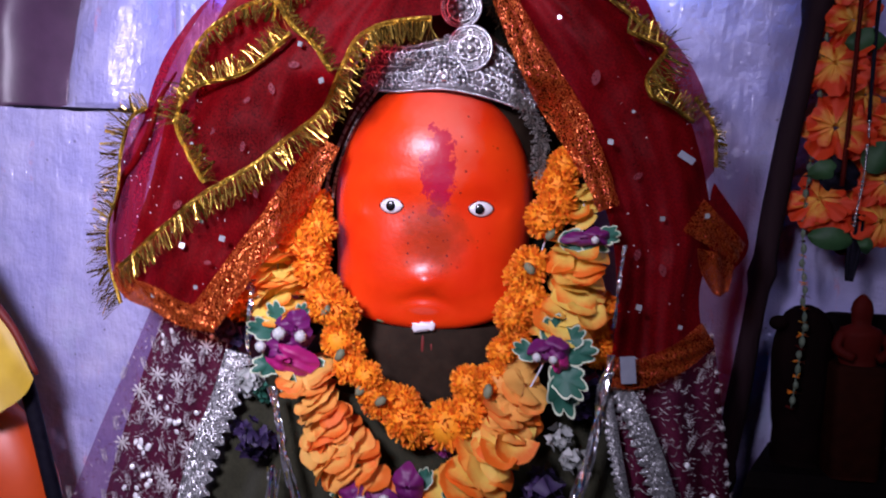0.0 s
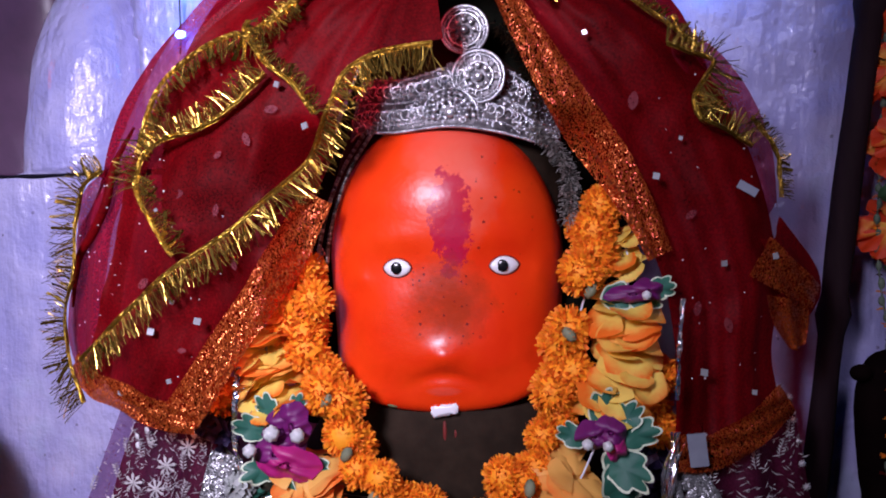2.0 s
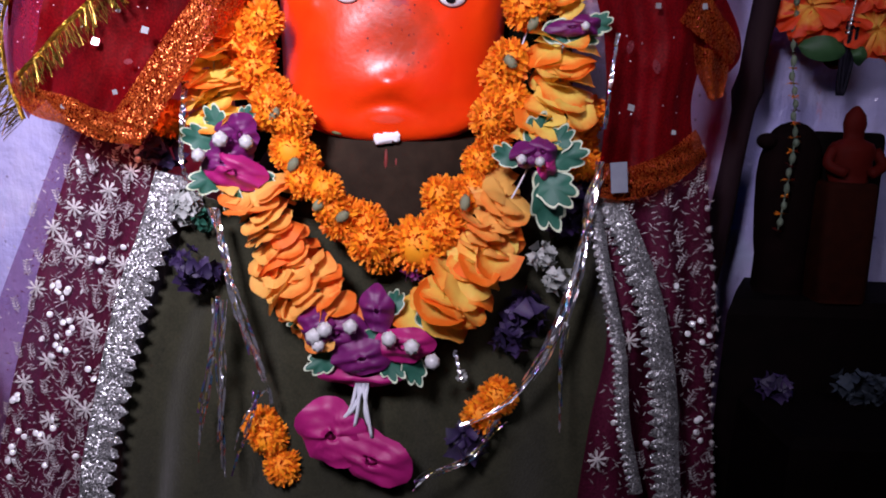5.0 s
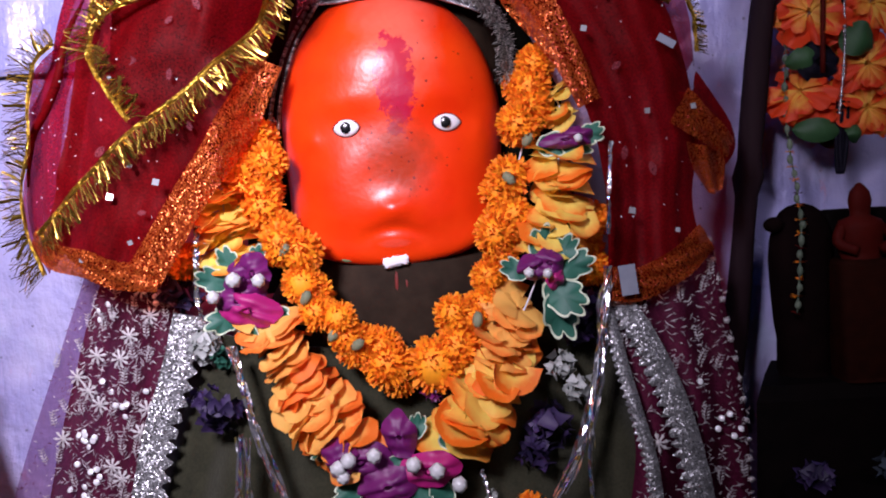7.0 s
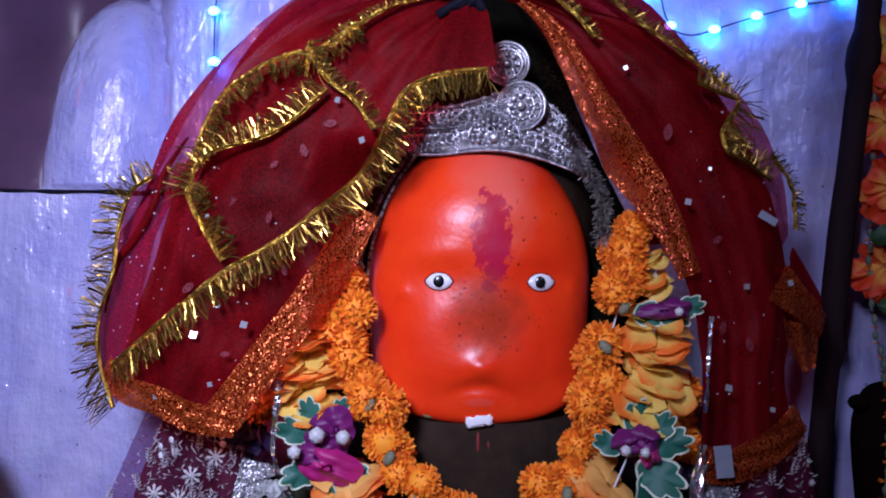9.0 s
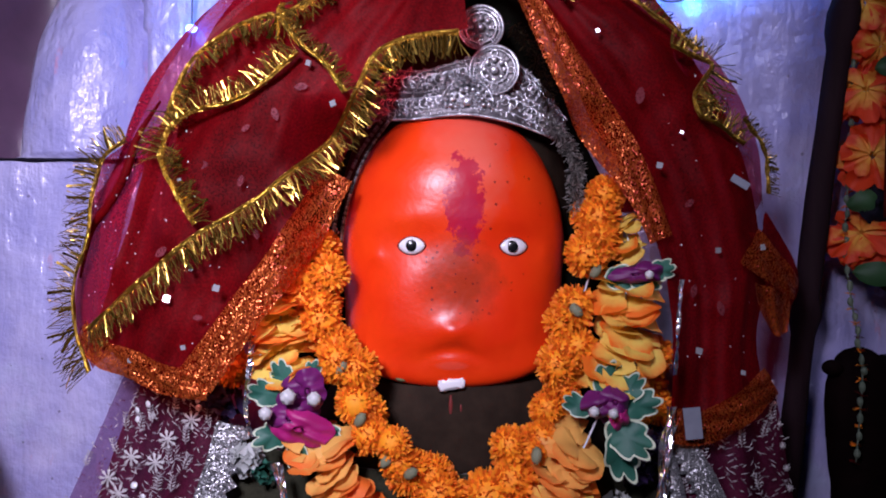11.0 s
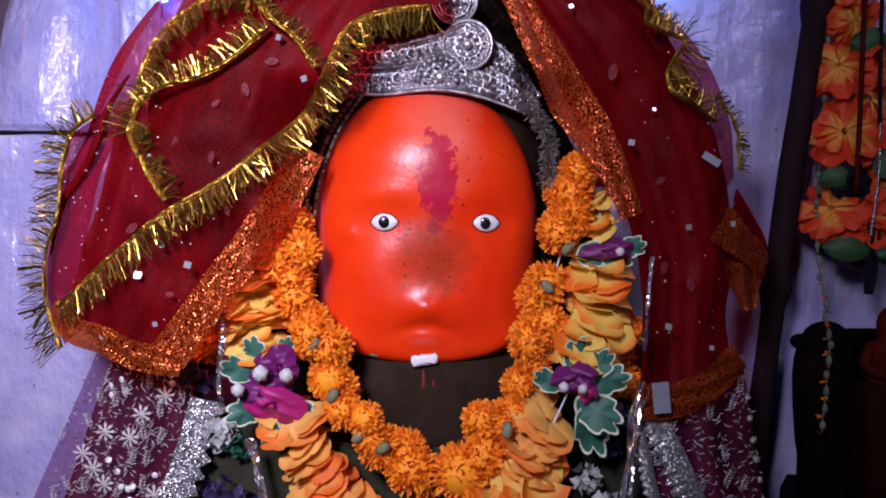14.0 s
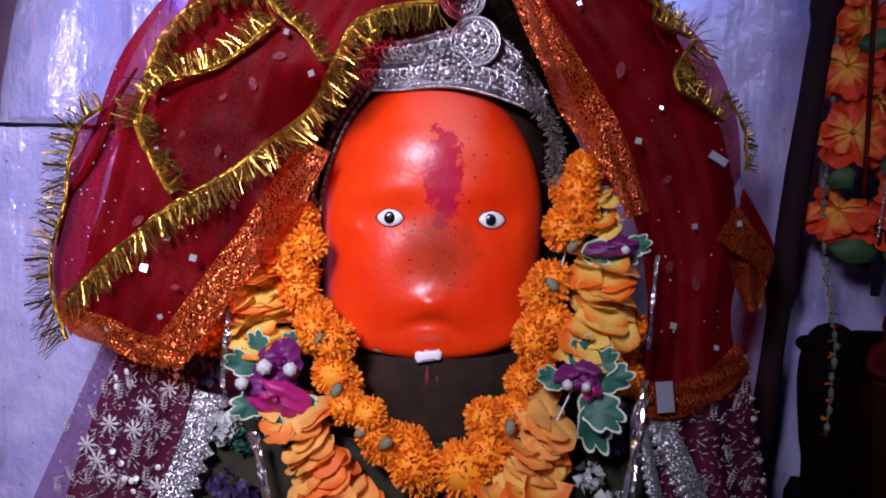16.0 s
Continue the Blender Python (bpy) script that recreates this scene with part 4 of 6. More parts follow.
def crown_beads():
    rnd = random.Random(4)
    a, b = spline(LOWER, 90), spline(UPPER, 90)
    bm = bmesh.new()
    for v, r, step in ((0.02, 0.0021, 1), (0.16, 0.0015, 1), (0.55, 0.0019, 1), (0.98, 0.0022, 1)):
        for p, q in zip(a[::step], b[::step]):
            c = p + (q - p) * v
            ball(bm, (c[0], c[1] - 0.003, c[2]), r, 6, 4)
    for _ in range(900):
        k, v = rnd.randrange(90), rnd.uniform(0.08, 1.04)
        c = a[k] + (b[k] - a[k]) * v
        ball(bm, (c[0], c[1] - 0.003, c[2]), rnd.uniform(0.0014, 0.0032), 6, 4)
    return bm


tagged(part("beading", crown_beads(), SILVER, crown, "rows of tiny silver beads"), kind="stuff")


def scrolls():
    rnd = random.Random(6)
    a, b = spline(LOWER, 30), spline(UPPER, 30)
    bm = bmesh.new()
    for k in range(1, 29):
        for v in (0.32, 0.76):
            c = a[k] + (b[k] - a[k]) * v
            ring(bm, (c[0] + rnd.uniform(-0.002, 0.002), c[1] - 0.004, c[2]), rnd.uniform(0.0045, 0.0075), 0.001, 14)
            turn = rnd.choice((-1, 1))
            pts = [(c[0] + turn * 0.009 * (1 - t) * math.cos(5 * t), c[1] - 0.004, c[2] + 0.009 * (1 - t) * math.sin(5 * t)) for t in np.linspace(0, 0.9, 9)]
            tube(bm, pts, 0.0009, 4)
    return bm


tagged(part("scrollwork", scrolls(), SILVER, crown, "curled silver wire scrolls"), kind="stuff")


def medallion(name, c, r, inner):
    c = Vector(c)
    bm = bmesh.new()
    ring(bm, c, r, 0.0022, 36)
    ring(bm, c, r * 0.86, 0.0012, 32)
    ring(bm, c, r * inner, 0.0015, 28)
    count = int(r * 0.93 * math.tau / 0.0036)
    for k in range(count):
        t = k * math.tau / count
        ball(bm, c + Vector((r * 0.93 * math.cos(t), -0.0015, r * 0.93 * math.sin(t))), 0.0015, 6, 4)
    for k in range(8):
        t = k * math.tau / 8
        ball(bm, c + Vector((r * 0.42 * math.cos(t), -0.002, r * 0.42 * math.sin(t))), r * 0.13, 8, 5, (1, 0.6, 1))
        ring(bm, c + Vector((r * 0.68 * math.cos(t), -0.001, r * 0.68 * math.sin(t))), r * 0.13, 0.0009, 12)
    ball(bm, c + Vector((0, -0.002, 0)), r * 0.2, 10, 6, (1, 0.6, 1))
    disc = [bm.verts.new(c + Vector((r * math.cos(t), 0.003, r * math.sin(t)))) for t in np.linspace(0, math.tau, 36, endpoint=False)]
    bm.faces.new(disc).material_index = 1
    part(name, bm, [SILVER, SILVER_PLATE], crown, "round silver medallion")


medallion("medallion", (0.037, -0.002, 1.412), 0.029, 0.55)
medallion("medallion", (0.021, 0.020, 1.470), 0.027, 0.7)


def half_rosette():
    c = Vector((0.005, -0.011, 1.372))
    bm = bmesh.new()
    for r, s, count in ((0.026, 0.0024, 13), (0.019, 0.0032, 9), (0.011, 0.0016, 9)):
        for k in range(count):
            t = math.pi * k / (count - 1)
            ball(bm, c + Vector((r * math.cos(t), 0.02 * (r * math.cos(t)) ** 2, r * math.sin(t) - 0.004)), s, 8, 5, (1, 0.7, 1))
    pts = [c + Vector((0.031 * math.cos(t), 0, 0.031 * math.sin(t) - 0.004)) for t in np.linspace(0, math.pi, 20)]
    tube(bm, pts, 0.0013, 5)
    ball(bm, c, 0.006, 10, 6, (1, 0.5, 1))
    return bm


part("half_rosette", half_rosette(), SILVER, crown, "beaded silver half rosette")


def fluff(pts, thick, count, long, width, seed):
    """Short metal strands standing off a cord."""
    rnd = random.Random(seed)
    c = spline(pts, 80)
    bm = bmesh.new()
    for _ in range(count):
        p = Vector(c[rnd.randrange(80)])
        d = Vector((rnd.gauss(0, 1), rnd.gauss(-0.5, 0.7), rnd.gauss(0, 1))).normalized()
        e = d.orthogonal().normalized() * width
        q = p + d * thick * rnd.uniform(0.2, 1)
        r = q + (d + Vector((0, 0, -0.3))) * long * rnd.uniform(0.4, 1)
        bm.faces.new([bm.verts.new(v) for v in (q - e, q + e, r + e * 0.6, r - e * 0.6)])
    return bm


solo("tinsel_braid", fluff([(0.097, -0.005, 1.354), (0.121, 0.000, 1.328), (0.135, 0.005, 1.295), (0.133, 0.000, 1.246)], 0.009, 1300, 0.008, 0.0007, 3), GREY_TINSEL, "grey silver tinsel braid hanging from the crown", "tinsel", kind="")
solo("tinsel_braid", fluff([(0.061, 0.030, 1.477), (0.081, 0.025, 1.447), (0.099, 0.020, 1.404), (0.105, 0.010, 1.367)], 0.008, 500, 0.008, 0.0008, 5), plain("dark_bronze", (0.05, 0.035, 0.02), (0.2, 0.14, 0.07), 0.4, 1.0, bump=0, island=0.7), "dark bronze tinsel braid above the crown", "tinsel")


def bead_string():
    bm = bmesh.new()
    for off in (0, 0.011):
        for p in spline([(-0.097, 0.020, 1.359), (-0.127, 0.020, 1.314), (-0.145, 0.020, 1.272), (-0.155, 0.015, 1.230), (-0.157, 0.010, 1.205)], 46):
            ball(bm, (p[0] + off, p[1], p[2] + off * 0.3), 0.0027, 7, 5)
    return bm


solo("bead_string", bead_string(), plain("dull_silver_bead", (0.06, 0.055, 0.05), (0.3, 0.29, 0.27), 0.35, 0.9, bump=0, island=0.7), "double string of dull silver beads beside the face", "beads")


def ear_drop():
    bm = bmesh.new()
    c = Vector((-0.156, 0.020, 1.209))
    for k in range(9):
        ball(bm, c + Vector((0.003 * math.sin(k * 2.1), 0.002 * math.cos(k), -0.004 * k + 0.012)), 0.0032, 7, 5)
    return bm


solo("bead_drop", ear_drop(), SILVER, "small silver bead drop", "beads")

# ---- flowers ----


def marigold_mesh(seed, radius=0.0285):
    rnd = random.Random(seed)
    bm = bmesh.new()
    ball(bm, (0, 0, 0), radius * 0.78, 14, 10)
    n = 760
    for k in range(n):
        h = 1 - 1.85 * (k + 0.5) / n
        a = k * 2.39996 + rnd.uniform(-0.2, 0.2)
        s = math.sqrt(max(0, 1 - h * h))
        d = Vector((s * math.cos(a), s * math.sin(a), h))
        d = (d + Vector((rnd.gauss(0, 0.16), rnd.gauss(0, 0.16), rnd.gauss(0, 0.16)))).normalized()
        e = d.cross(Vector((rnd.gauss(0, 1), rnd.gauss(0, 1), rnd.gauss(0, 1)))).normalized()
        f = d.cross(e)
        w = radius * rnd.uniform(0.045, 0.085)
        ln = radius * rnd.uniform(0.74, 1.08)
        bend = rnd.uniform(-0.8, 0.8)
        rows = []
        for u, ww in ((0.62, 0.8), (0.84, 1.0), (1.0, 0.7)):
            c = d * ln * u + f * w * 2.2 * bend * (u - 0.62) / 0.38
            rows.append([bm.verts.new(c - e * w * ww), bm.verts.new(c + e * w * ww)])
        grid_faces(bm, rows)
    return finish("marigold", bm, MARIGOLD)


MARIGOLDS = [marigold_mesh(k) for k in range(5)]


def string_flowers(parent, name, meshes, points, step, size, seed, jitter=0.006, label=""):
    """Flowers threaded on a string, each an object of its own on shared meshes."""
    rnd = random.Random(seed)
    n = max(2, int(run(points) / step) + 1)
    for p in spline(points, n):
        ob = new(name, rnd.choice(meshes))
        hang(ob, parent)
        turn = Euler((math.radians(90) + rnd.gauss(0, 0.45), rnd.gauss(0, 0.45), rnd.uniform(0, 6.28)))
        s = size * rnd.uniform(0.85, 1.15)
        ob.matrix_basis = Matrix.LocRotScale(Vector(p) + Vector((rnd.gauss(0, jitter), rnd.gauss(0, jitter), rnd.gauss(0, jitter))), turn, (s, s, s))
        tagged(ob, label)


def cord(parent, points, mat=None, r=0.0012):
    bm = bmesh.new()
    tube(bm, spline(points, 60), r, 5)
    part("string", bm, mat or THREAD_WHITE, parent)


def line_of(*pts):
    return list(pts)


garland = thing("marigold_garland", (0, 0.0, 1.0), "fresh orange marigold garland hung round the idol's face", "garland")
LEFT_M = line_of((-0.174, 0.000, 1.208), (-0.177, -0.010, 1.167), (-0.170, -0.020, 1.127), (-0.145, -0.035, 1.082), (-0.122, -0.045, 1.041), (-0.096, -0.055, 0.998), (-0.073, -0.060, 0.964), (-0.041, -0.060, 0.942), (-0.018, -0.060, 0.920), (0.023, -0.062, 0.921), (0.052, -0.062, 0.934))
RIGHT_M = line_of((0.158, 0.000, 1.270), (0.157, -0.005, 1.236), (0.149, -0.010, 1.195), (0.153, -0.010, 1.182))
RIGHT_M2 = line_of((0.135, -0.025, 1.122), (0.128, -0.030, 1.083), (0.111, -0.040, 1.052), (0.104, -0.045, 1.020), (0.086, -0.050, 0.989), (0.074, -0.050, 0.969))
string_flowers(garland, "marigold", MARIGOLDS, LEFT_M[:3], 0.013, 0.88, 1, 0.011)
string_flowers(garland, "marigold", MARIGOLDS, LEFT_M[2:8], 0.017, 0.86, 2, 0.007)
string_flowers(garland, "marigold", MARIGOLDS, LEFT_M[8:], 0.03, 1.08, 3, 0.004)
string_flowers(garland, "marigold", MARIGOLDS, RIGHT_M, 0.014, 0.95, 4, 0.009)
string_flowers(garland, "marigold", MARIGOLDS, RIGHT_M2, 0.017, 0.88, 5, 0.008)
string_flowers(garland, "marigold", MARIGOLDS, line_of((-0.038, -0.050, 0.942), (-0.009, -0.050, 0.911)), 0.02, 0.8, 15, 0.004)
cord(garland, LEFT_M + [RIGHT_M2[-1]] + RIGHT_M2[::-1] + RIGHT_M[::-1])


def calyx(parent, p, seed):
    """The grey-green bud end of a marigold on the string."""
    rnd = random.Random(seed)
    bm = bmesh.new()
    lumpy(bm, (0, 0, 0), 0.0075, 6, 0.12, 12, 8)
    ob = part("calyx", bm, CALYX, parent, "grey-green flower base")
    ob.matrix_basis = Matrix.LocRotScale(Vector(p), Euler((rnd.uniform(-0.5, 0.5), rnd.uniform(-1, 1), 0)), (0.8, 0.8, 1.25))


def marigold_at(parent, places, size, seed):
    rnd = random.Random(seed)
    for p in places:
        ob = new("marigold", rnd.choice(MARIGOLDS))
        hang(ob, parent)
        ob.matrix_basis = Matrix.LocRotScale(Vector(p), Euler((1.57 + rnd.gauss(0, 0.4), rnd.gauss(0, 0.4), rnd.uniform(0, 6))), (size, size, size))


for k, p in enumerate(((-0.108, -0.083, 1.008), (-0.078, -0.088, 0.966), (-0.052, -0.09, 0.953), (0.083, -0.08, 0.972), (0.128, -0.055, 1.128), (0.153, -0.035, 1.172), (-0.132, -0.07, 1.062))):
    calyx(garland, p, k)

lower = thing("lower_garland", (0, -0.05, 0.75), "older marigold garland with dark purple flowers on the chest", "garland")
marigold_at(lower, [(-0.281, 0.020, 1.049), (0.226, 0.000, 1.074), (0.225, 0.000, 1.013), (0.218, 0.000, 1.040), (-0.275, 0.000, 1.053), (-0.140, -0.070, 0.683), (-0.123, -0.070, 0.647), (-0.148, -0.065, 0.695), (0.130, -0.070, 0.744), (0.111, -0.070, 0.721), (0.221, 0.000, 1.021)], 0.85, 8)


def silk_mesh(seed, mat, radius=0.043, petals=6, layers=2):
    """A cloth flower: broad, round, frilled petals about the string, which runs along local z."""
    rnd = random.Random(seed)
    bm = bmesh.new()
    for layer in range(layers):
        for k in range(petals):
            a0 = (k + 0.5 * layer + rnd.uniform(-0.2, 0.2)) * math.tau / petals
            ln = radius * rnd.uniform(0.7, 1.14)
            span = math.tau / petals * rnd.uniform(0.62, 0.8)
            lift, phase, cup = rnd.uniform(-0.3, 0.5), rnd.uniform(0, 6.28), rnd.uniform(-0.1, 0.3)
            rows = []
            for i in range(6):
                u = 0.1 + 0.9 * i / 5
                row = []
                for j in range(11):
                    v = j / 5 - 1
                    wide = span * v * (0.45 + 0.55 * math.sin(min(u * 2.0, 1.57)))
                    r = ln * u * (1 - 0.22 * u * u * abs(v) ** 2.6) + ln * 0.03 * u * u * math.sin(7 * v + phase)
                    zz = ln * (lift * u - 0.22 * u * u + cup * u * v * v) + 0.075 * ln * u * u * math.sin(3.6 * v + phase) + 0.02 * ln * u ** 3 * math.sin(9 * v + 2 * phase) + layer * 0.008
                    row.append(bm.verts.new((r * math.cos(a0 + wide), r * math.sin(a0 + wide), zz)))
                rows.append(row)
            grid_faces(bm, rows)
    return finish("silk_flower", bm, mat)


SILK_DEEP = radial("deep_orange_petals", (0.95, 0.56, 0.07), (0.82, 0.06, 0.006), 0.008, 0.036)
DEEPS = [silk_mesh(k + 30, SILK_DEEP, 0.042, 11, 3) for k in range(3)]
SILKS = [silk_mesh(k, SILK, 0.043, 5, 2) for k in range(4)]
PEACHES = [silk_mesh(k + 9, SILK_PEACH, 0.043, 6, 2) for k in range(4)]


def thread_silk(parent, meshes, points, step, size, seed, name="silk_flower"):
    rnd = random.Random(seed)
    n = max(2, int(run(points) / step) + 1)
    c = spline(points, n)
    for i, p in enumerate(c):
        t = Vector(c[min(i + 1, n - 1)] - c[max(i - 1, 0)]).normalized()
        t = t if t.z > 0 else -t
        t = (t + Vector((rnd.gauss(0, 0.16), -0.62 + rnd.gauss(0, 0.2), rnd.gauss(0, 0.16)))).normalized()
        q = t.to_track_quat("Z", "Y") @ Euler((0, 0, rnd.uniform(0, 6.28))).to_quaternion()
        s = size * rnd.uniform(0.86, 1.14)
        ob = new(name, rnd.choice(meshes))
        hang(ob, parent)
        ob.matrix_basis = Matrix.LocRotScale(Vector(p) + Vector((rnd.gauss(0, 0.003), rnd.gauss(0, 0.003), 0)), q, (s, s, s))


silk = thing("silk_garland", (0, -0.04, 0.95), "garland of orange and yellow cloth flowers with purple clusters", "garland")
SL1 = line_of((-0.213, -0.020, 1.137), (-0.209, -0.030, 1.101), (-0.201, -0.035, 1.075), (-0.190, -0.040, 1.050))
SL2 = line_of((-0.160, -0.060, 0.979), (-0.146, -0.065, 0.951), (-0.114, -0.075, 0.888), (-0.086, -0.080, 0.857), (-0.062, -0.085, 0.833))
SR0 = line_of((0.188, 0.000, 1.226), (0.198, -0.005, 1.202))
SR1 = line_of((0.188, -0.030, 1.143), (0.187, -0.035, 1.110), (0.182, -0.040, 1.078), (0.170, -0.045, 1.046))
SR2 = line_of((0.134, -0.060, 0.972), (0.114, -0.065, 0.948), (0.107, -0.075, 0.919), (0.083, -0.080, 0.876), (0.055, -0.085, 0.845))
thread_silk(silk, SILKS, SL1, 0.015, 0.85, 1)
thread_silk(silk, PEACHES, SL2, 0.019, 0.95, 2)
thread_silk(silk, SILKS, SR0, 0.015, 0.6, 3)
thread_silk(silk, SILKS, SR1, 0.02, 0.95, 4)
thread_silk(silk, PEACHES, SR2[:3], 0.02, 0.98, 5)
thread_silk(silk, SILKS, SR2[2:], 0.02, 0.98, 6)
cord(silk, SL1 + SL2 + [(-0.018, -0.090, 0.809)] + SR2[::-1] + SR1[::-1] + SR0[::-1])


def leaf_mesh(seed, long=0.043, wide=0.03):
    """A lobed cloth leaf with a pale rim."""
    rnd = random.Random(seed)
    bm = bmesh.new()
    inner, rim = [], []
    n = 44
    for k in range(n):
        a = k * math.tau / n
        lobe = 0.93 + 0.24 * abs(math.cos(3.5 * a + seed)) ** 0.8
        x, z = wide / 2 * lobe * math.sin(a), long / 2 * lobe * (1 - math.cos(a)) * 1.0
        y = 0.012 * math.cos(a * 2 + seed) * (x / wide) + 10.0 * x * x - 5 * (z - long / 2) ** 2
        inner.append(bm.verts.new((x * 0.93, y, long * 0.5 + (z - long * 0.5) * 0.94)))
        rim.append(bm.verts.new((x * 1.06, y - 0.0006 + rnd.uniform(-1, 1) * 0.0006, long * 0.5 + (z - long * 0.5) * 1.05)))
    mid = bm.verts.new((0, -0.002, long * 0.5))
    for k in range(n):
        bm.faces.new((mid, inner[k], inner[(k + 1) % n]))
        bm.faces.new((inner[k], rim[k], rim[(k + 1) % n], inner[(k + 1) % n])).material_index = 1
    return finish("leaf", bm, [LEAF, LEAF_RIM])


LEAVES = [leaf_mesh(k) for k in range(3)]


def put_leaf(parent, p, angle, size, seed):
    ob = new("leaf", LEAVES[seed % 3])
    hang(ob, parent)
    rnd = random.Random(seed)
    ob.matrix_basis = Matrix.LocRotScale(p, Euler((rnd.uniform(-0.1, 0.35), math.radians(angle), rnd.uniform(-0.3, 0.3)), "XYZ"), (size, size, size))
    tagged(ob, "green cloth leaf with a cream rim")


def ruffle(parent, p, wide, high, mat, seed, name="petal", label=""):
    """A crumpled cloth petal: a cupped round with a wavy, uneven rim."""
    rnd = random.Random(seed)
    a0, tilt = rnd.uniform(0, 6), rnd.uniform(-0.5, 0.5)
    bm = bmesh.new()
    rows = []
    for i in range(1, 8):
        u = i / 7
        row = []
        for k in range(30):
            a = k * math.tau / 30
            q = u * (1 + 0.1 * math.sin(2 * a + a0) + 0.05 * math.sin(5 * a + 2 * a0))
            x, z = wide * 0.55 * q * math.cos(a), high * 0.75 * q * math.sin(a)
            y = -0.012 * (1 - u * u) + 0.0035 * u * u * math.sin(3 * a + a0) + 0.006 * wob(x * 45, z * 45, 1.0, seed) + 0.002 * u * u * math.sin(8 * a) + 0.0022 * math.sin(z * 420 + 30 * x + a0)
            row.append(bm.verts.new((p[0] + x * math.cos(tilt) - z * math.sin(tilt), p[1] + y, p[2] + x * math.sin(tilt) + z * math.cos(tilt))))
        rows.append(row)
    grid_faces(bm, rows, True)
    mid = bm.verts.new((p[0], p[1] - 0.0122 + 0.006 * wob(0, 0, 1.0, seed), p[2]))
    for k in range(30):
        bm.faces.new((mid, rows[0][k], rows[0][(k + 1) % 30]))
    return part(name, bm, mat, parent, label)


def pearl(parent, p, r, seed):
    bm = bmesh.new()
    lumpy(bm, p, r * 0.78, 5 + seed % 2, 0.2)
    part("pearl_bud", bm, BEAD_WHITE, parent, "white beaded bud")


def cluster(c, y, petals, leaves, pearls, seed):
    """Purple petals, leaves and pearl buds sewn together on the garland."""
    c = Vector(c)
    for k, (dx, dz, w, h) in enumerate(petals):
        ruffle(silk, (c.x + dx, y - 0.012 - 0.002 * k, c.z + dz), w, h, MAGENTA_SILK if k == 2 else PURPLE_SILK, seed + k, "purple_petal", "crumpled purple cloth petal")
    for k, (dx, dz, a, s) in enumerate(leaves):
        put_leaf(silk, (c.x + dx, y - 0.004 - 0.001 * k, c.z + dz), a, s, seed + k)
    for k, (dx, dz, r) in enumerate(pearls):
        pearl(silk, (c.x + dx, y - 0.036, c.z + dz), r, seed + k)


cluster((-0.182, -0.060, 1.014), -0.062, [(0.005, 0.018, 0.05, 0.03), (-0.002, -0.004, 0.05, 0.026), (0.008, -0.016, 0.07, 0.026), (0.018, 0.026, 0.035, 0.03)],
        [(-0.018, 0.012, -65, 0.8), (-0.01, 0.022, -20, 0.75), (-0.005, -0.02, -110, 0.9), (0.0, -0.022, 165, 0.75), (0.02, -0.018, 120, 0.8), (0.012, 0.03, 25, 0.6), (0.004, -0.03, 178, 0.75)],
        [(-0.002, 0.02, 0.0105), (0.026, 0.018, 0.0095), (-0.026, 0.002, 0.009)], 20)
cluster((0.156, -0.060, 1.017), -0.062, [(-0.006, 0.01, 0.034, 0.022), (0.01, 0.014, 0.03, 0.022), (0.016, -0.004, 0.02, 0.016)],
        [(0.0, 0.012, 15, 0.95), (0.018, 0.002, 70, 0.95), (0.004, -0.014, 115, 1.15), (0.012, -0.02, 160, 1.2), (-0.014, 0.0, -60, 0.7), (0.016, 0.012, 40, 0.8)],
        [(-0.014, 0.006, 0.007), (0.006, 0.004, 0.0065)], 40)
cluster((0.192, -0.020, 1.168), -0.025, [(0.004, 0.0, 0.05, 0.014), (0.02, 0.004, 0.03, 0.016)], [(-0.028, -0.006, 82, 0.85), (0.0, -0.006, 90, 0.8), (0.02, 0.0, 70, 0.7)], [(0.016, 0.0, 0.006)], 60)
cluster((-0.025, -0.090, 0.826), -0.092, [(-0.03, 0.0, 0.06, 0.035), (0.015, 0.028, 0.035, 0.035), (0.045, -0.012, 0.06, 0.03), (0.0, -0.026, 0.06, 0.03), (-0.05, 0.006, 0.04, 0.03)],
        [(-0.05, 0.02, -25, 0.6), (-0.06, 0.004, -80, 0.55), (0.03, 0.02, 15, 0.6), (0.06, 0.01, 40, 0.75), (0.02, -0.02, 150, 0.85), (0.05, -0.025, 160, 0.8), (-0.03, -0.028, -120, 0.8), (0.0, 0.0, 120, 0.5)],
        [(-0.052, 0.0, 0.0105), (-0.04, 0.008, 0.0105), (-0.012, 0.012, 0.01), (0.03, 0.0, 0.0105), (0.055, -0.008, 0.0105), (0.078, -0.024, 0.0105), (-0.047, -0.01, 0.009)], 80)


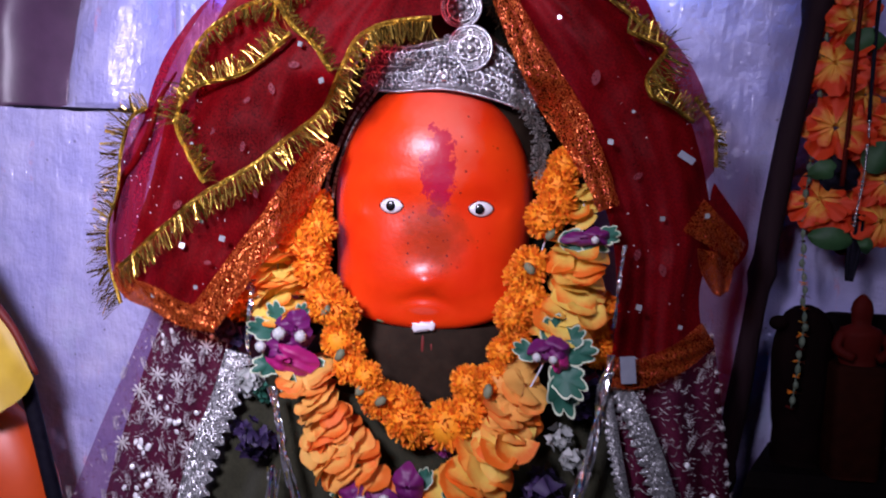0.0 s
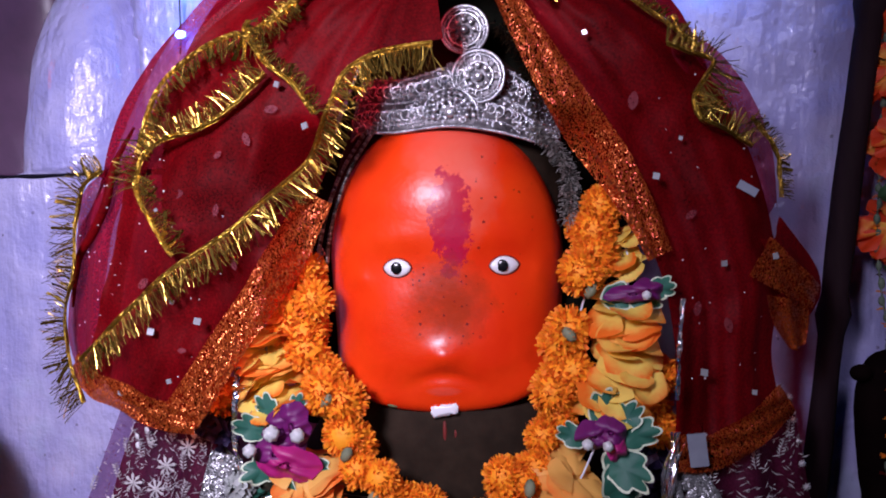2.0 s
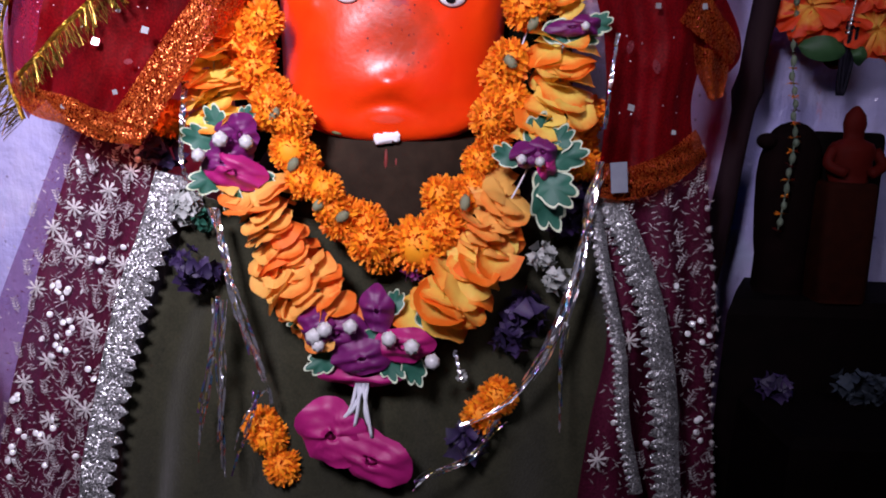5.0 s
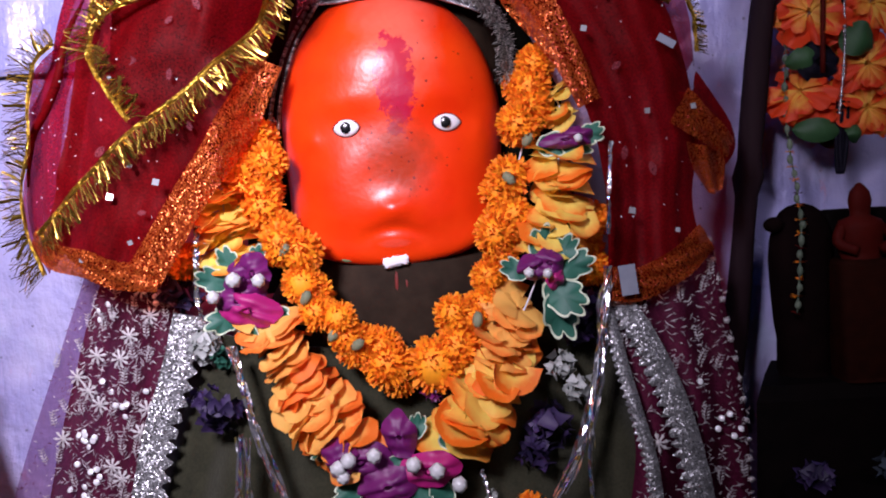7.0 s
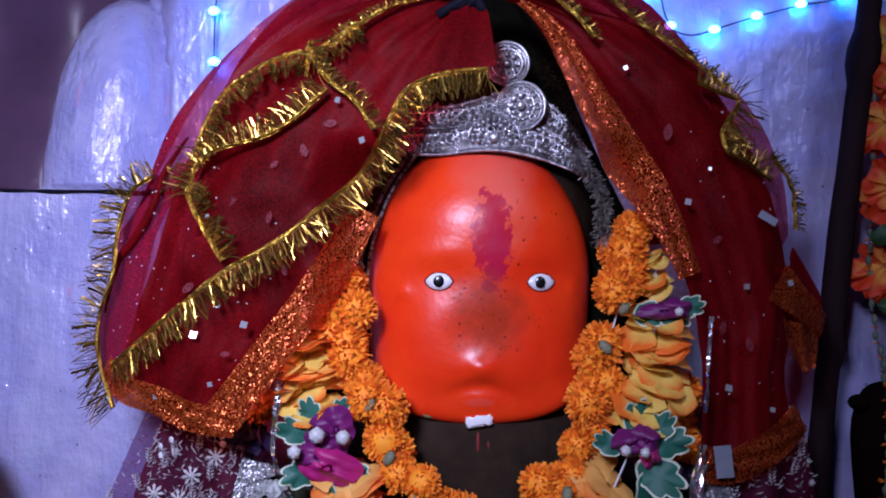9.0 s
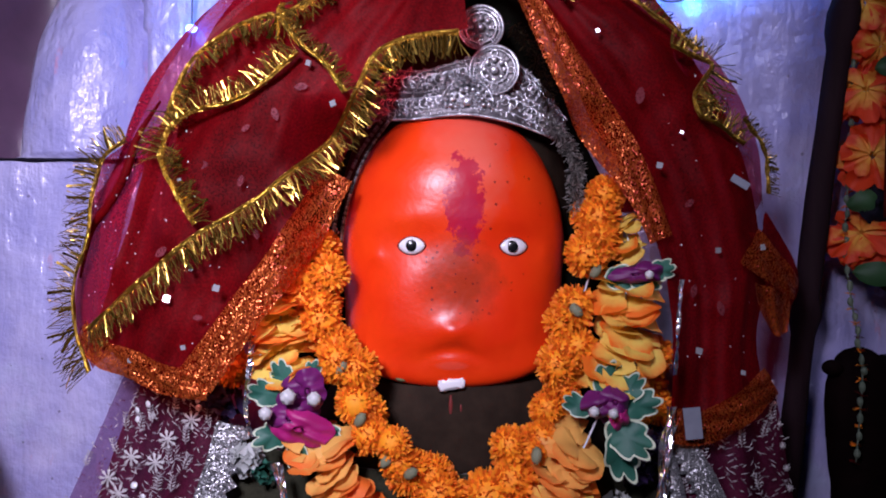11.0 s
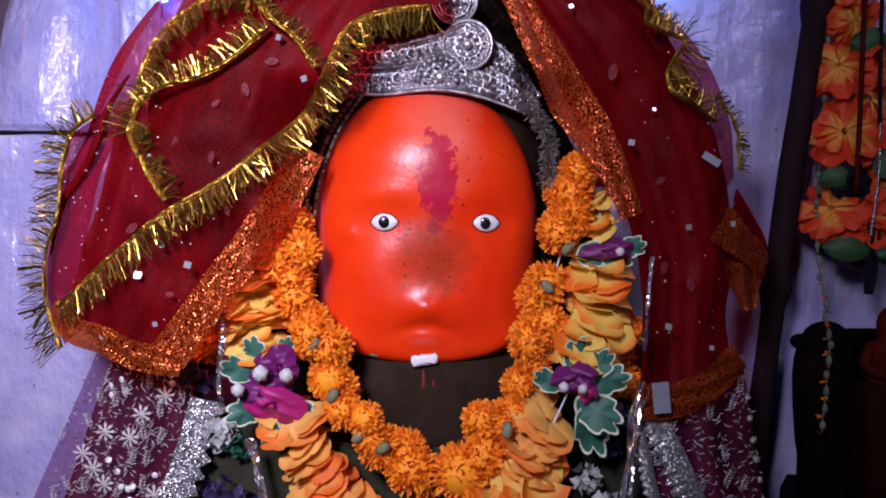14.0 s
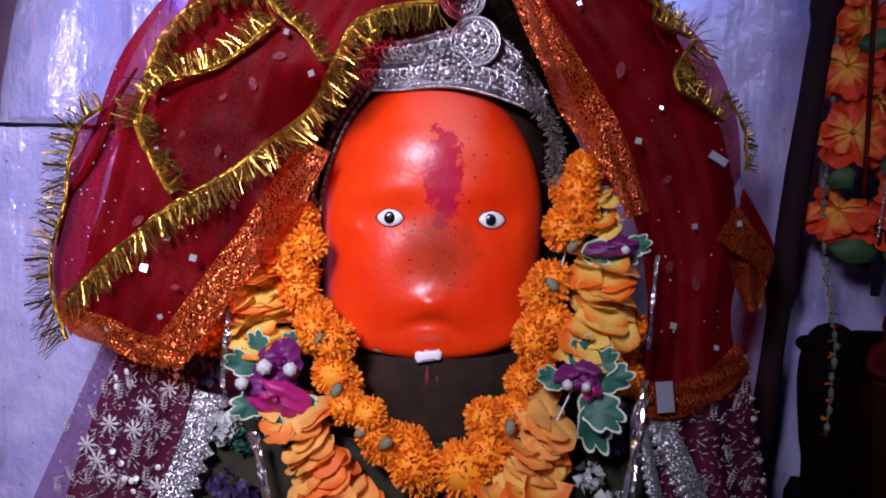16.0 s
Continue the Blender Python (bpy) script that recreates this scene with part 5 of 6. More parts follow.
def tassel():
    ob = thing("silk_tassel", (-0.027, -0.090, 0.775), "magenta cloth petals on white threads below the garland", "tassel")
    p = (-0.026, -0.095, 0.777)
    ruffle(ob, p, 0.085, 0.028, MAGENTA_SILK, 3, "cap_petal")
    for k, (dx, dz) in enumerate(((-0.024, -0.058), (-0.008, -0.062), (0.012, -0.075), (-0.018, -0.05), (0.008, -0.06))):
        bm = bmesh.new()
        pts = [(p[0] + 0.003 * k - 0.006, p[1] - 0.006, p[2] - 0.012), (p[0] + dx * 0.5, p[1] - 0.012, p[2] - 0.04), (p[0] + dx, p[1] - 0.01, p[2] + dz)]
        tube(bm, spline(pts, 10), 0.0022, 6)
        part("thread", bm, THREAD_WHITE, ob, "white cotton thread")
    a, b = (-0.060, -0.100, 0.704), (-0.013, -0.100, 0.676)
    ruffle(ob, a, 0.075, 0.055, MAGENTA_SILK, 5, "hanging_petal")
    ruffle(ob, b, 0.085, 0.045, MAGENTA_SILK, 7, "hanging_petal")


tassel()


def puff(parent, p, size, mat, seed, name):
    rnd = random.Random(seed)
    bm = bmesh.new()
    for k in range(26):
        d = Vector((rnd.gauss(0, 1), rnd.gauss(-0.4, 0.7), rnd.gauss(0, 1))).normalized()
        c = Vector(p) + d * size * rnd.uniform(0.2, 0.8)
        e = d.orthogonal().normalized() * size * rnd.uniform(0.25, 0.45)
        f = d.cross(e)
        rows = [[bm.verts.new(c + e * (j - 1) * (1 - 0.3 * i) + f * (i - 1) * 0.9 + d * size * 0.2 * ((i - 1) ** 2 + (j - 1) ** 2) * rnd.uniform(0.3, 1)) for j in range(3)] for i in range(3)]
        grid_faces(bm, rows)
    part(name, bm, mat, parent, {DARK_PURPLE: "crumpled dark purple cloth flower", GREY_FLOWER: "greyish white cloth flower"}.get(mat, ""))


for k, (p, s, m) in enumerate([((-0.288, 0.020, 1.006), 0.028, DARK_PURPLE), ((-0.288, 0.030, 1.032), 0.02, DARK_PURPLE), ((-0.230, -0.040, 0.878), 0.03, DARK_PURPLE), ((-0.247, -0.040, 0.888), 0.02, DARK_PURPLE), ((-0.257, 0.000, 0.941), 0.024, GREY_FLOWER), ((-0.249, -0.010, 0.952), 0.022, GREY_FLOWER), ((-0.232, -0.010, 0.932), 0.016, LEAF),
                               ((0.216, 0.000, 0.976), 0.03, DARK_PURPLE), ((0.202, -0.020, 0.951), 0.024, DARK_PURPLE), ((0.195, -0.040, 0.881), 0.02, GREY_FLOWER), ((0.179, -0.040, 0.908), 0.02, GREY_FLOWER), ((0.159, -0.050, 0.840), 0.03, DARK_PURPLE), ((0.140, -0.060, 0.814), 0.025, DARK_PURPLE), ((0.092, -0.080, 0.692), 0.03, DARK_PURPLE), ((0.029, -0.060, 0.892), 0.018, PURPLE_SILK), ((0.088, -0.080, 0.770), 0.008, GREY_FLOWER)]):
    puff(lower, p, s, m, k, "cloth_flower")


# ---- tinsel streamers ----
def streamer(name, pts, strands, spread, width, seed, long=1.0):
    rnd = random.Random(seed)
    bm = bmesh.new()
    n = 42
    for s in range(strands):
        jit = [Vector((rnd.gauss(0, spread), rnd.gauss(0, spread * 0.5), 0)) for _ in pts]
        c = spline([Vector(p) + j for p, j in zip(pts, jit)], n)
        tw0, tw = rnd.uniform(0, 6), rnd.uniform(-0.22, 0.22)
        rows = []
        stop = int(n * rnd.uniform(0.6, 1.0))
        for i in range(max(4, stop)):
            tw0 += rnd.gauss(tw, 0.55)
            a = tw0
            e = Vector((math.cos(a), 0.6 * math.sin(a), 0.15 * math.sin(a * 1.7))) * width * 1.25
            rows.append([bm.verts.new(Vector(c[i]) - e), bm.verts.new(Vector(c[i]) + e)])
        grid_faces(bm, rows)
    return solo(name, bm, TINSEL, "shiny silver and rainbow tinsel streamer hanging on the robe", "tinsel", "tinsel streamers", smooth=False)


streamer("tinsel_streamer", [(-0.237, -0.050, 1.096), (-0.238, -0.055, 1.051), (-0.242, -0.050, 1.012), (-0.231, -0.060, 0.975)], 5, 0.002, 0.0016, 1)
streamer("tinsel_streamer", [(-0.206, -0.060, 0.954), (-0.190, -0.070, 0.904), (-0.170, -0.085, 0.834), (-0.138, -0.095, 0.757), (-0.126, -0.100, 0.697)], 9, 0.003, 0.0017, 2)
streamer("tinsel_streamer", [(-0.194, -0.080, 0.855), (-0.198, -0.090, 0.800), (-0.210, -0.095, 0.733), (-0.221, -0.100, 0.657)], 5, 0.003, 0.0012, 3)
streamer("tinsel_streamer", [(-0.194, -0.080, 0.852), (-0.189, -0.090, 0.773), (-0.189, -0.100, 0.694), (-0.185, -0.100, 0.601)], 6, 0.004, 0.0012, 4)
streamer("tinsel_streamer", [(-0.141, -0.095, 0.750), (-0.159, -0.100, 0.709), (-0.176, -0.100, 0.645)], 4, 0.003, 0.0012, 5)
streamer("tinsel_streamer", [(0.238, -0.040, 1.020), (0.233, -0.050, 0.977), (0.219, -0.060, 0.921), (0.202, -0.080, 0.851), (0.178, -0.090, 0.799), (0.135, -0.100, 0.746), (0.065, -0.100, 0.707)], 12, 0.0045, 0.0016, 6)
streamer("tinsel_streamer", [(0.230, -0.050, 0.973), (0.216, -0.070, 0.896), (0.203, -0.085, 0.819), (0.198, -0.090, 0.738), (0.202, -0.100, 0.665)], 5, 0.004, 0.0013, 7)
streamer("tinsel_streamer", [(0.129, -0.100, 0.725), (0.099, -0.100, 0.681), (0.054, -0.110, 0.662), (0.028, -0.110, 0.640)], 8, 0.006, 0.0014, 8)
streamer("tinsel_streamer", [(0.077, -0.090, 0.804), (0.082, -0.090, 0.780), (0.087, -0.090, 0.763)], 2, 0.001, 0.0018, 9)
streamer("tinsel_streamer", [(0.246, -0.050, 1.163), (0.241, -0.055, 1.118), (0.238, -0.055, 1.080), (0.237, -0.050, 1.016)], 3, 0.0015, 0.0014, 10)


# ---- the embroidered shawls ----
def shawl_sheet(rails, nu, nv, fold, seed):
    lines = [spline(r, nu) for r in rails]
    bm = bmesh.new()
    rows = []
    for i in range(nu):
        row = []
        for j, p in enumerate(spline([ln[i] for ln in lines], nv)):
            v = j / (nv - 1)
            f = fold * (math.sin(v * 16 + seed + 2.0 * wob(p[0], p[2], 2.0, seed)) + 0.8 * wob(p[0], p[2], 12.0, seed))
            row.append(bm.verts.new((p[0], p[1] - f, p[2])))
        rows.append(row)
    grid_faces(bm, rows)
    return bm


def shawl_points(rails, n, seed, lo=0.05, hi=0.95):
    """Scattered places on a shawl, with no two close together."""
    rnd = random.Random(seed)
    lines = [spline(r, 60) for r in rails]
    got = []
    for _ in range(n * 12):
        i, v = rnd.randrange(60), rnd.uniform(lo, hi)
        across = spline([ln[i] for ln in lines], 21)
        p = across[int(v * 20)]
        if all((p[0] - q[0]) ** 2 + (p[2] - q[2]) ** 2 > 0.00042 for q in got):
            got.append(p)
        if len(got) >= n:
            break
    return got


def star(bm, p, r, seed):
    """An eight-armed stitched snowflake in one piece."""
    turn = random.Random(seed).uniform(0, 1)
    c = Vector(p)
    mid = bm.verts.new(c - Vector((0, 0.0022, 0)))
    edge = []
    for k in range(8):
        for da, q in ((-0.39, 0.16), (-0.1, 0.5), (-0.2, 0.68), (-0.045, 0.74), (0.0, 1.0), (0.045, 0.74), (0.2, 0.68), (0.1, 0.5)):
            a = turn + k * math.tau / 8 + da
            edge.append(bm.verts.new(c + Vector((math.cos(a), -0.0008 / r * q, math.sin(a))) * r * q))
    for k, v in enumerate(edge):
        bm.faces.new((mid, v, edge[(k + 1) % len(edge)]))


def vine(bm, p, long, seed):
    """A stitched sprig with leaves in pairs."""
    rnd = random.Random(seed)
    c, a = Vector(p), rnd.uniform(1.1, 2.0)
    d, e = Vector((math.cos(a), 0, math.sin(a))), Vector((-math.sin(a), 0, math.cos(a)))
    tube(bm, [c, c + d * long * 0.5 + e * long * 0.1, c + d * long], 0.0006, 4)
    for k in range(5):
        q = c + d * long * (0.15 + 0.18 * k) + Vector((0, -0.0008, 0))
        for s in (-1, 1):
            t = (d * 0.7 + e * s) * long * 0.24
            n = Vector((-t.z, 0, t.x)) * 0.16
            bm.faces.new([bm.verts.new(v) for v in (q, q + t * 0.5 + n, q + t, q + t * 0.5 - n)])


def sequin_mesh():
    bm = bmesh.new()
    ball(bm, (0, 0, 0), 0.0043, 10, 4, (1, 0.3, 1))
    return finish("sequin", bm, SEQUIN)


SEQUIN_MESH = sequin_mesh()


def decorate(parent, rails, seed, stars, dots, vines):
    places = shawl_points(rails, stars + dots + vines, seed)
    for k, p in enumerate(places):
        bm = bmesh.new()
        p = (p[0], p[1] - 0.011, p[2])
        if k < stars:
            star(bm, p, 0.0155, seed + k)
            part("snowflake", bm, EMBROIDERY, parent, "stitched silver snowflake", False)
        elif k < stars + dots:
            rnd = random.Random(seed + k)
            bm.free()
            for _ in range(rnd.choice((1, 1, 2, 4, 5))):
                ob = hang(new("sequin", SEQUIN_MESH), parent)
                ob.matrix_basis = Matrix.LocRotScale((p[0] + rnd.gauss(0, 0.007), p[1], p[2] + rnd.gauss(0, 0.009)), Euler((rnd.gauss(-0.2, 0.25), 0, rnd.gauss(0, 0.25))), None)
        else:
            vine(bm, p, 0.021, seed + k)
            part("sprig", bm, EMBROIDERY, parent, "stitched silver sprig", False)


def stitches(parent, rails, seed, count, mat, long, label):
    """Short loose stitches strewn between the larger motifs."""
    rnd = random.Random(seed)
    lines = [spline(r, 200) for r in rails]
    bm = bmesh.new()
    for _ in range(count):
        i = rnd.randrange(200)
        across = spline([ln[i] for ln in lines], 41)
        p = Vector(across[rnd.randrange(1, 40)]) + Vector((rnd.gauss(0, 0.002), -0.0105, 0))
        a = rnd.choice((0.2, 0.9, 2.3)) + rnd.gauss(0, 0.25)
        d = Vector((math.cos(a), 0, math.sin(a))) * long * rnd.uniform(0.4, 1.2)
        e = Vector((-d.z, 0, d.x)).normalized() * 0.0007
        top = Vector((0, -0.0008, 0))
        bm.faces.new([bm.verts.new(v) for v in (p - d, p + e + top, p + d, p - e + top)])
    tagged(part("stitches", bm, mat, parent, label), kind="stuff")


def lace(parent, pts, side, width, seed, n=200):
    """Silver lace: a solid heading and a row of points."""
    c = spline(pts, n)
    bm = bmesh.new()
    rows = []
    for i, p in enumerate(c):
        t = c[min(i + 1, n - 1)] - c[max(i - 1, 0)]
        t = t / np.linalg.norm(t)
        s = np.array([-t[2], 0, t[0]]) * side
        s /= np.linalg.norm(s)
        tooth = 0.74 + 0.26 * abs(math.sin(i * math.pi / 5)) + 0.05 * math.sin(i * 2.3)
        row = []
        for j in range(8):
            v = j / 7
            w = width * (v * tooth if v > 0.5 else v * (0.5 + 0.5 * tooth))
            q = p + s * w
            row.append(bm.verts.new((q[0], q[1] - 0.006 - 0.004 * math.sin(3.1 * v) - 0.003 * wob(q[0], q[2], 40.0, seed), q[2])))
        rows.append(row)
    grid_faces(bm, rows)
    part("lace_border", bm, SILVER_LACE, parent, "scalloped silver lace border")


left_shawl = thing("shawl", (-0.4, 0.05, 0.33), "maroon net shawl with silver snowflakes, sequins and lace border", "shawl")
L_OUT = [(-0.427, 0.090, 1.073), (-0.480, 0.085, 0.943), (-0.543, 0.080, 0.792), (-0.602, 0.070, 0.628), (-0.666, 0.060, 0.423), (-0.743, 0.050, 0.101)]
L_EDGE = [(-0.392, 0.070, 1.075), (-0.439, 0.065, 0.948), (-0.480, 0.050, 0.803), (-0.517, 0.040, 0.646), (-0.557, 0.030, 0.448), (-0.602, 0.020, 0.138)]
L_MID = [(-0.336, 0.050, 1.063), (-0.372, 0.040, 0.932), (-0.408, 0.020, 0.800), (-0.440, 0.005, 0.656), (-0.474, -0.005, 0.474), (-0.504, -0.020, 0.181)]
L_IN = [(-0.286, 0.030, 1.045), (-0.299, 0.010, 0.940), (-0.332, -0.020, 0.815), (-0.360, -0.040, 0.680), (-0.371, -0.060, 0.514), (-0.386, -0.080, 0.245)]
part("body", shawl_sheet([L_EDGE, L_MID, L_IN], 80, 40, 0.006, 1.0), SHAWL, left_shawl)
part("edge", shawl_sheet([L_OUT, L_EDGE], 80, 10, 0.002, 2.0), SHAWL_THIN, left_shawl, "see-through single layer of purple net")
decorate(left_shawl, [L_EDGE, L_MID, L_IN], 100, 30, 56, 220)
decorate(left_shawl, [L_OUT, L_EDGE], 300, 0, 4, 12)
stitches(left_shawl, [L_EDGE, L_MID, L_IN], 41, 1900, EMBROIDERY, 0.0055, "loose silver stitches")
stitches(left_shawl, [L_OUT, L_EDGE], 42, 160, SHAWL, 0.004, "dark maroon specks in the net")
stitches(left_shawl, [L_OUT, L_EDGE], 43, 110, EMBROIDERY, 0.004, "loose silver stitches")
lace(left_shawl, [(-0.289, 0.000, 0.991), (-0.303, -0.015, 0.929), (-0.329, -0.030, 0.846), (-0.348, -0.045, 0.749), (-0.364, -0.055, 0.664), (-0.371, -0.065, 0.594), (-0.378, -0.080, 0.449), (-0.388, -0.090, 0.254)], 1, 0.043, 1)

right_shawl = thing("shawl", (0.35, 0.05, 0.33), "maroon net shawl with silver sprigs, two lace borders and scalloped hem", "shawl")
R_IN = [(0.244, -0.010, 1.002), (0.244, -0.030, 0.916), (0.259, -0.050, 0.810), (0.240, -0.070, 0.703), (0.229, -0.080, 0.560), (0.232, -0.090, 0.293)]
R_MID = [(0.299, 0.010, 1.009), (0.312, 0.000, 0.913), (0.331, -0.010, 0.801), (0.328, -0.020, 0.685), (0.332, -0.030, 0.535), (0.354, -0.040, 0.254)]
R_OUT = [(0.384, 0.060, 1.037), (0.402, 0.060, 0.935), (0.421, 0.060, 0.813), (0.425, 0.050, 0.674), (0.448, 0.050, 0.492), (0.504, 0.050, 0.179)]
part("body", shawl_sheet([R_IN, R_MID, R_OUT], 80, 40, 0.008, 5.0), SHAWL, right_shawl)
decorate(right_shawl, [R_MID, R_OUT], 500, 2, 5, 30)
stitches(right_shawl, [R_MID, R_OUT], 44, 950, EMBROIDERY, 0.005, "loose silver stitches")
decorate(right_shawl, [R_IN, R_MID], 600, 2, 4, 14)
stitches(right_shawl, [R_IN, R_MID], 45, 350, EMBROIDERY, 0.0045, "loose silver stitches")
lace(right_shawl, [(0.259, -0.020, 0.990), (0.291, -0.025, 0.938), (0.324, -0.030, 0.857), (0.345, -0.035, 0.766), (0.357, -0.040, 0.658), (0.376, -0.050, 0.471)], -1, 0.036, 2)
lace(right_shawl, [(0.241, -0.030, 0.971), (0.260, -0.050, 0.880), (0.278, -0.060, 0.800), (0.286, -0.070, 0.720), (0.307, -0.070, 0.633)], -1, 0.018, 3)


for k, p in enumerate(spline(R_OUT, 34)):
    bm = bmesh.new()
    star(bm, (p[0] - 0.004, p[1] - 0.012, p[2]), 0.0055, k)
    part("scallop", bm, EMBROIDERY, right_shawl, "stitched silver scallop", False)


# ---- wooden pole and hanging strings ----
def pole():
    bm = bmesh.new()
    a, b = Vector((0.517, 0.200, 1.363)), Vector((0.455, 0.200, 0.879))
    d = (b - a).normalized()
    top, foot = a - d * ((2.2 - a.z) / -d.z if d.z else 0), b + d * ((0.325 - b.z) / d.z)
    n = 70
    rings = []
    for i in range(n):
        t = i / (n - 1)
        c = top + (foot - top) * t
        r = 0.017 * (1 + 0.16 * wob(t * 9, 0, 1.0, 2.0)) + (0.006 if i in (24, 25, 40, 52) else 0)
        rings.append([c + Vector((r * math.cos(k * math.tau / 12) * (1 + 0.14 * wob(k * 0.7, t * 20, 1.0, 9.0)), r * math.sin(k * math.tau / 12), 0)) + Vector((0.004 * wob(t * 5, 1, 1.0, 4.0), 0, 0)) for k in range(12)])
    loft(bm, rings)
    solo("wooden_pole", bm, BARK, "dark rough wooden pole leaning against the wall", "pole")


pole()

toran = thing("flower_hanging", (0.585, 0.200, 1.326), "hanging string of orange and yellow cloth flowers with green leaves", "garland")


def facing_flower(parent, p, size, axis, seed, meshes):
    """A cloth flower that turns its open side along axis."""
    rnd = random.Random(seed)
    ob = hang(new("silk_flower", rnd.choice(meshes)), parent)
    q = Vector(axis).normalized().to_track_quat("Z", "Y") @ Euler((0, 0, rnd.uniform(0, 6.28))).to_quaternion()
    ob.matrix_basis = Matrix.LocRotScale(Vector(p), q, (size, size, size))


def oval_leaf(parent, p, long, wide, angle, seed):
    """A plain oval leaf, bowed along its rib."""
    bm = bmesh.new()
    rows = []
    for i in range(13):
        u = i / 12
        w = wide / 2 * math.sin(math.pi * u ** 0.85) ** 0.7 + 0.0004
        rows.append([bm.verts.new((long * (u - 0.5), -0.012 * math.sin(math.pi * u) + 0.006 * v * v + 0.002 * math.sin(9 * u + seed) * v, w * v)) for v in (-1, -0.5, 0, 0.5, 1)])
    grid_faces(bm, rows)
    ob = part("leaf", bm, PLAIN_LEAF, parent, "dark green oval cloth leaf")
    ob.matrix_basis = Matrix.LocRotScale(Vector(p), Euler((0, math.radians(angle), 0)), None)


for k, (p, size, axis) in enumerate((((0.576, 0.205, 1.555), 1.05, (-0.5, -1, 0.3)), ((0.586, 0.205, 1.5), 1.0, (0.2, -1, -0.2)), ((0.572, 0.2, 1.425), 1.15, (-0.5, -1, 0.5)), ((0.605, 0.205, 1.385), 0.95, (0.5, -1, 0.1)), ((0.575, 0.195, 1.335), 1.2, (-0.35, -1, 0.15)),
                                      ((0.603, 0.205, 1.3), 0.85, (0.3, -1, -0.5)), ((0.566, 0.2, 1.222), 1.1, (-0.7, -1, 0.7)), ((0.596, 0.2, 1.212), 1.0, (0.1, -1, 0.8)), ((0.65, 0.19, 1.34), 1.1, (0.2, -1, 0.2)), ((0.648, 0.19, 1.255), 1.1, (-0.1, -1, 0.3)), ((0.642, 0.19, 1.195), 1.15, (0.1, -1, 0.3)), ((0.655, 0.2, 1.43), 1.1, (-0.2, -1, 0.2)))):
    facing_flower(toran, p, size, axis, k + 3, DEEPS)
for k, (p, long, wide, a) in enumerate((((0.602, 0.17, 1.462), 0.06, 0.036, -6), ((0.574, 0.17, 1.172), 0.07, 0.034, 4), ((0.628, 0.165, 1.292), 0.05, 0.05, 30), ((0.56, 0.18, 1.275), 0.05, 0.03, -20), ((0.618, 0.165, 1.165), 0.03, 0.02, 70))):
    oval_leaf(toran, p, long, wide, a, k)
ruffle(toran, (0.578, 0.18, 1.268), 0.06, 0.034, BLACK_CLOTH, 78, "dark_petal", "black cloth petal")
ruffle(toran, (0.6, 0.19, 1.165), 0.05, 0.022, RED_CLAY, 77, "dark_petal")


def beads_on(name, pts, r, mats, label, category, seed, step):
    rnd = random.Random(seed)
    n = int(run(pts) / step)
    bm = bmesh.new()
    for i, p in enumerate(spline(pts, n)):
        first = len(bm.faces)
        lumpy(bm, p, r * rnd.uniform(0.7, 1.25), 5, 0.35 if r > 0.004 else 0.0, 12 if r > 0.004 else 7, 8 if r > 0.004 else 5)
        bm.faces.ensure_lookup_table()
        for f in bm.faces[first:]:
            f.material_index = i % len(mats)
    tube(bm, spline(pts, 40), 0.0012, 5, 0)
    return solo(name, bm, mats, label, category)


def leaf_string():
    """Grey-green leaf rolls and flat marigold tufts in turn on a thread."""
    rnd = random.Random(3)
    pts = [(0.561, 0.200, 1.594), (0.550, 0.200, 1.361), (0.537, 0.190, 1.202), (0.529, 0.135, 1.075), (0.524, 0.118, 1.03), (0.515, 0.118, 0.926)]
    n = int(run(pts) / 0.0105)
    bm = bmesh.new()
    for i, p in enumerate(spline(pts, n)):
        p = Vector(p) + Vector((rnd.gauss(0, 0.0012), 0, 0))
        if i % 2:
            ball(bm, p, 0.0048, 8, 6, (rnd.uniform(0.7, 1.0), 0.8, rnd.uniform(1.2, 1.7)), 0)
        else:
            for _ in range(9):
                a, r = rnd.uniform(0, 6.28), rnd.uniform(0.005, 0.0105)
                d = Vector((math.cos(a), math.sin(a), rnd.gauss(0, 0.25))) * r
                e = Vector((-d.y, d.x, 0)).normalized() * 0.0024
                bm.faces.new([bm.verts.new(v) for v in (p - e * 0.4, p + d * 0.6 - e + Vector((0, 0, 0.001)), p + d, p + d * 0.6 + e)]).material_index = 1 if i % 8 else 2
    tube(bm, spline(pts, 40), 0.0012, 5, 0)
    solo("leaf_string", bm, [SAGE, MARIGOLD, RED_CLAY], "string of grey-green leaf rolls and marigold tufts", "garland")


leaf_string()
beads_on("bead_chain", [(0.609, 0.158, 1.345), (0.607, 0.158, 1.27), (0.598, 0.158, 1.193)], 0.0024, [SILVER], "thin chain of shiny beads", "beads", 4, 0.0055)
bm = bmesh.new()
tube(bm, spline([(0.612, 0.16, 1.6), (0.609, 0.16, 1.45), (0.609, 0.16, 1.343)], 16), 0.003, 6)
solo("black_cord", bm, BLACK_CLOTH, "black cord hanging over the flowers", "cord")


def ribbon_loop():
    bm = bmesh.new()
    for dx in (0, 10):
        pts = [(0.603, 0.170, 1.210), (0.598, 0.170, 1.155), (0.599, 0.170, 1.110), (0.607, 0.170, 1.155), (0.610, 0.170, 1.209)]
        tube(bm, spline([(p[0] + dx * 0.0004, p[1] - dx * 0.0003, p[2]) for p in pts], 26), 0.003, 6)
    return bm


solo("ribbon_loop", ribbon_loop(), BLACK_CLOTH, "black cord loop hanging below the flowers", "cord")


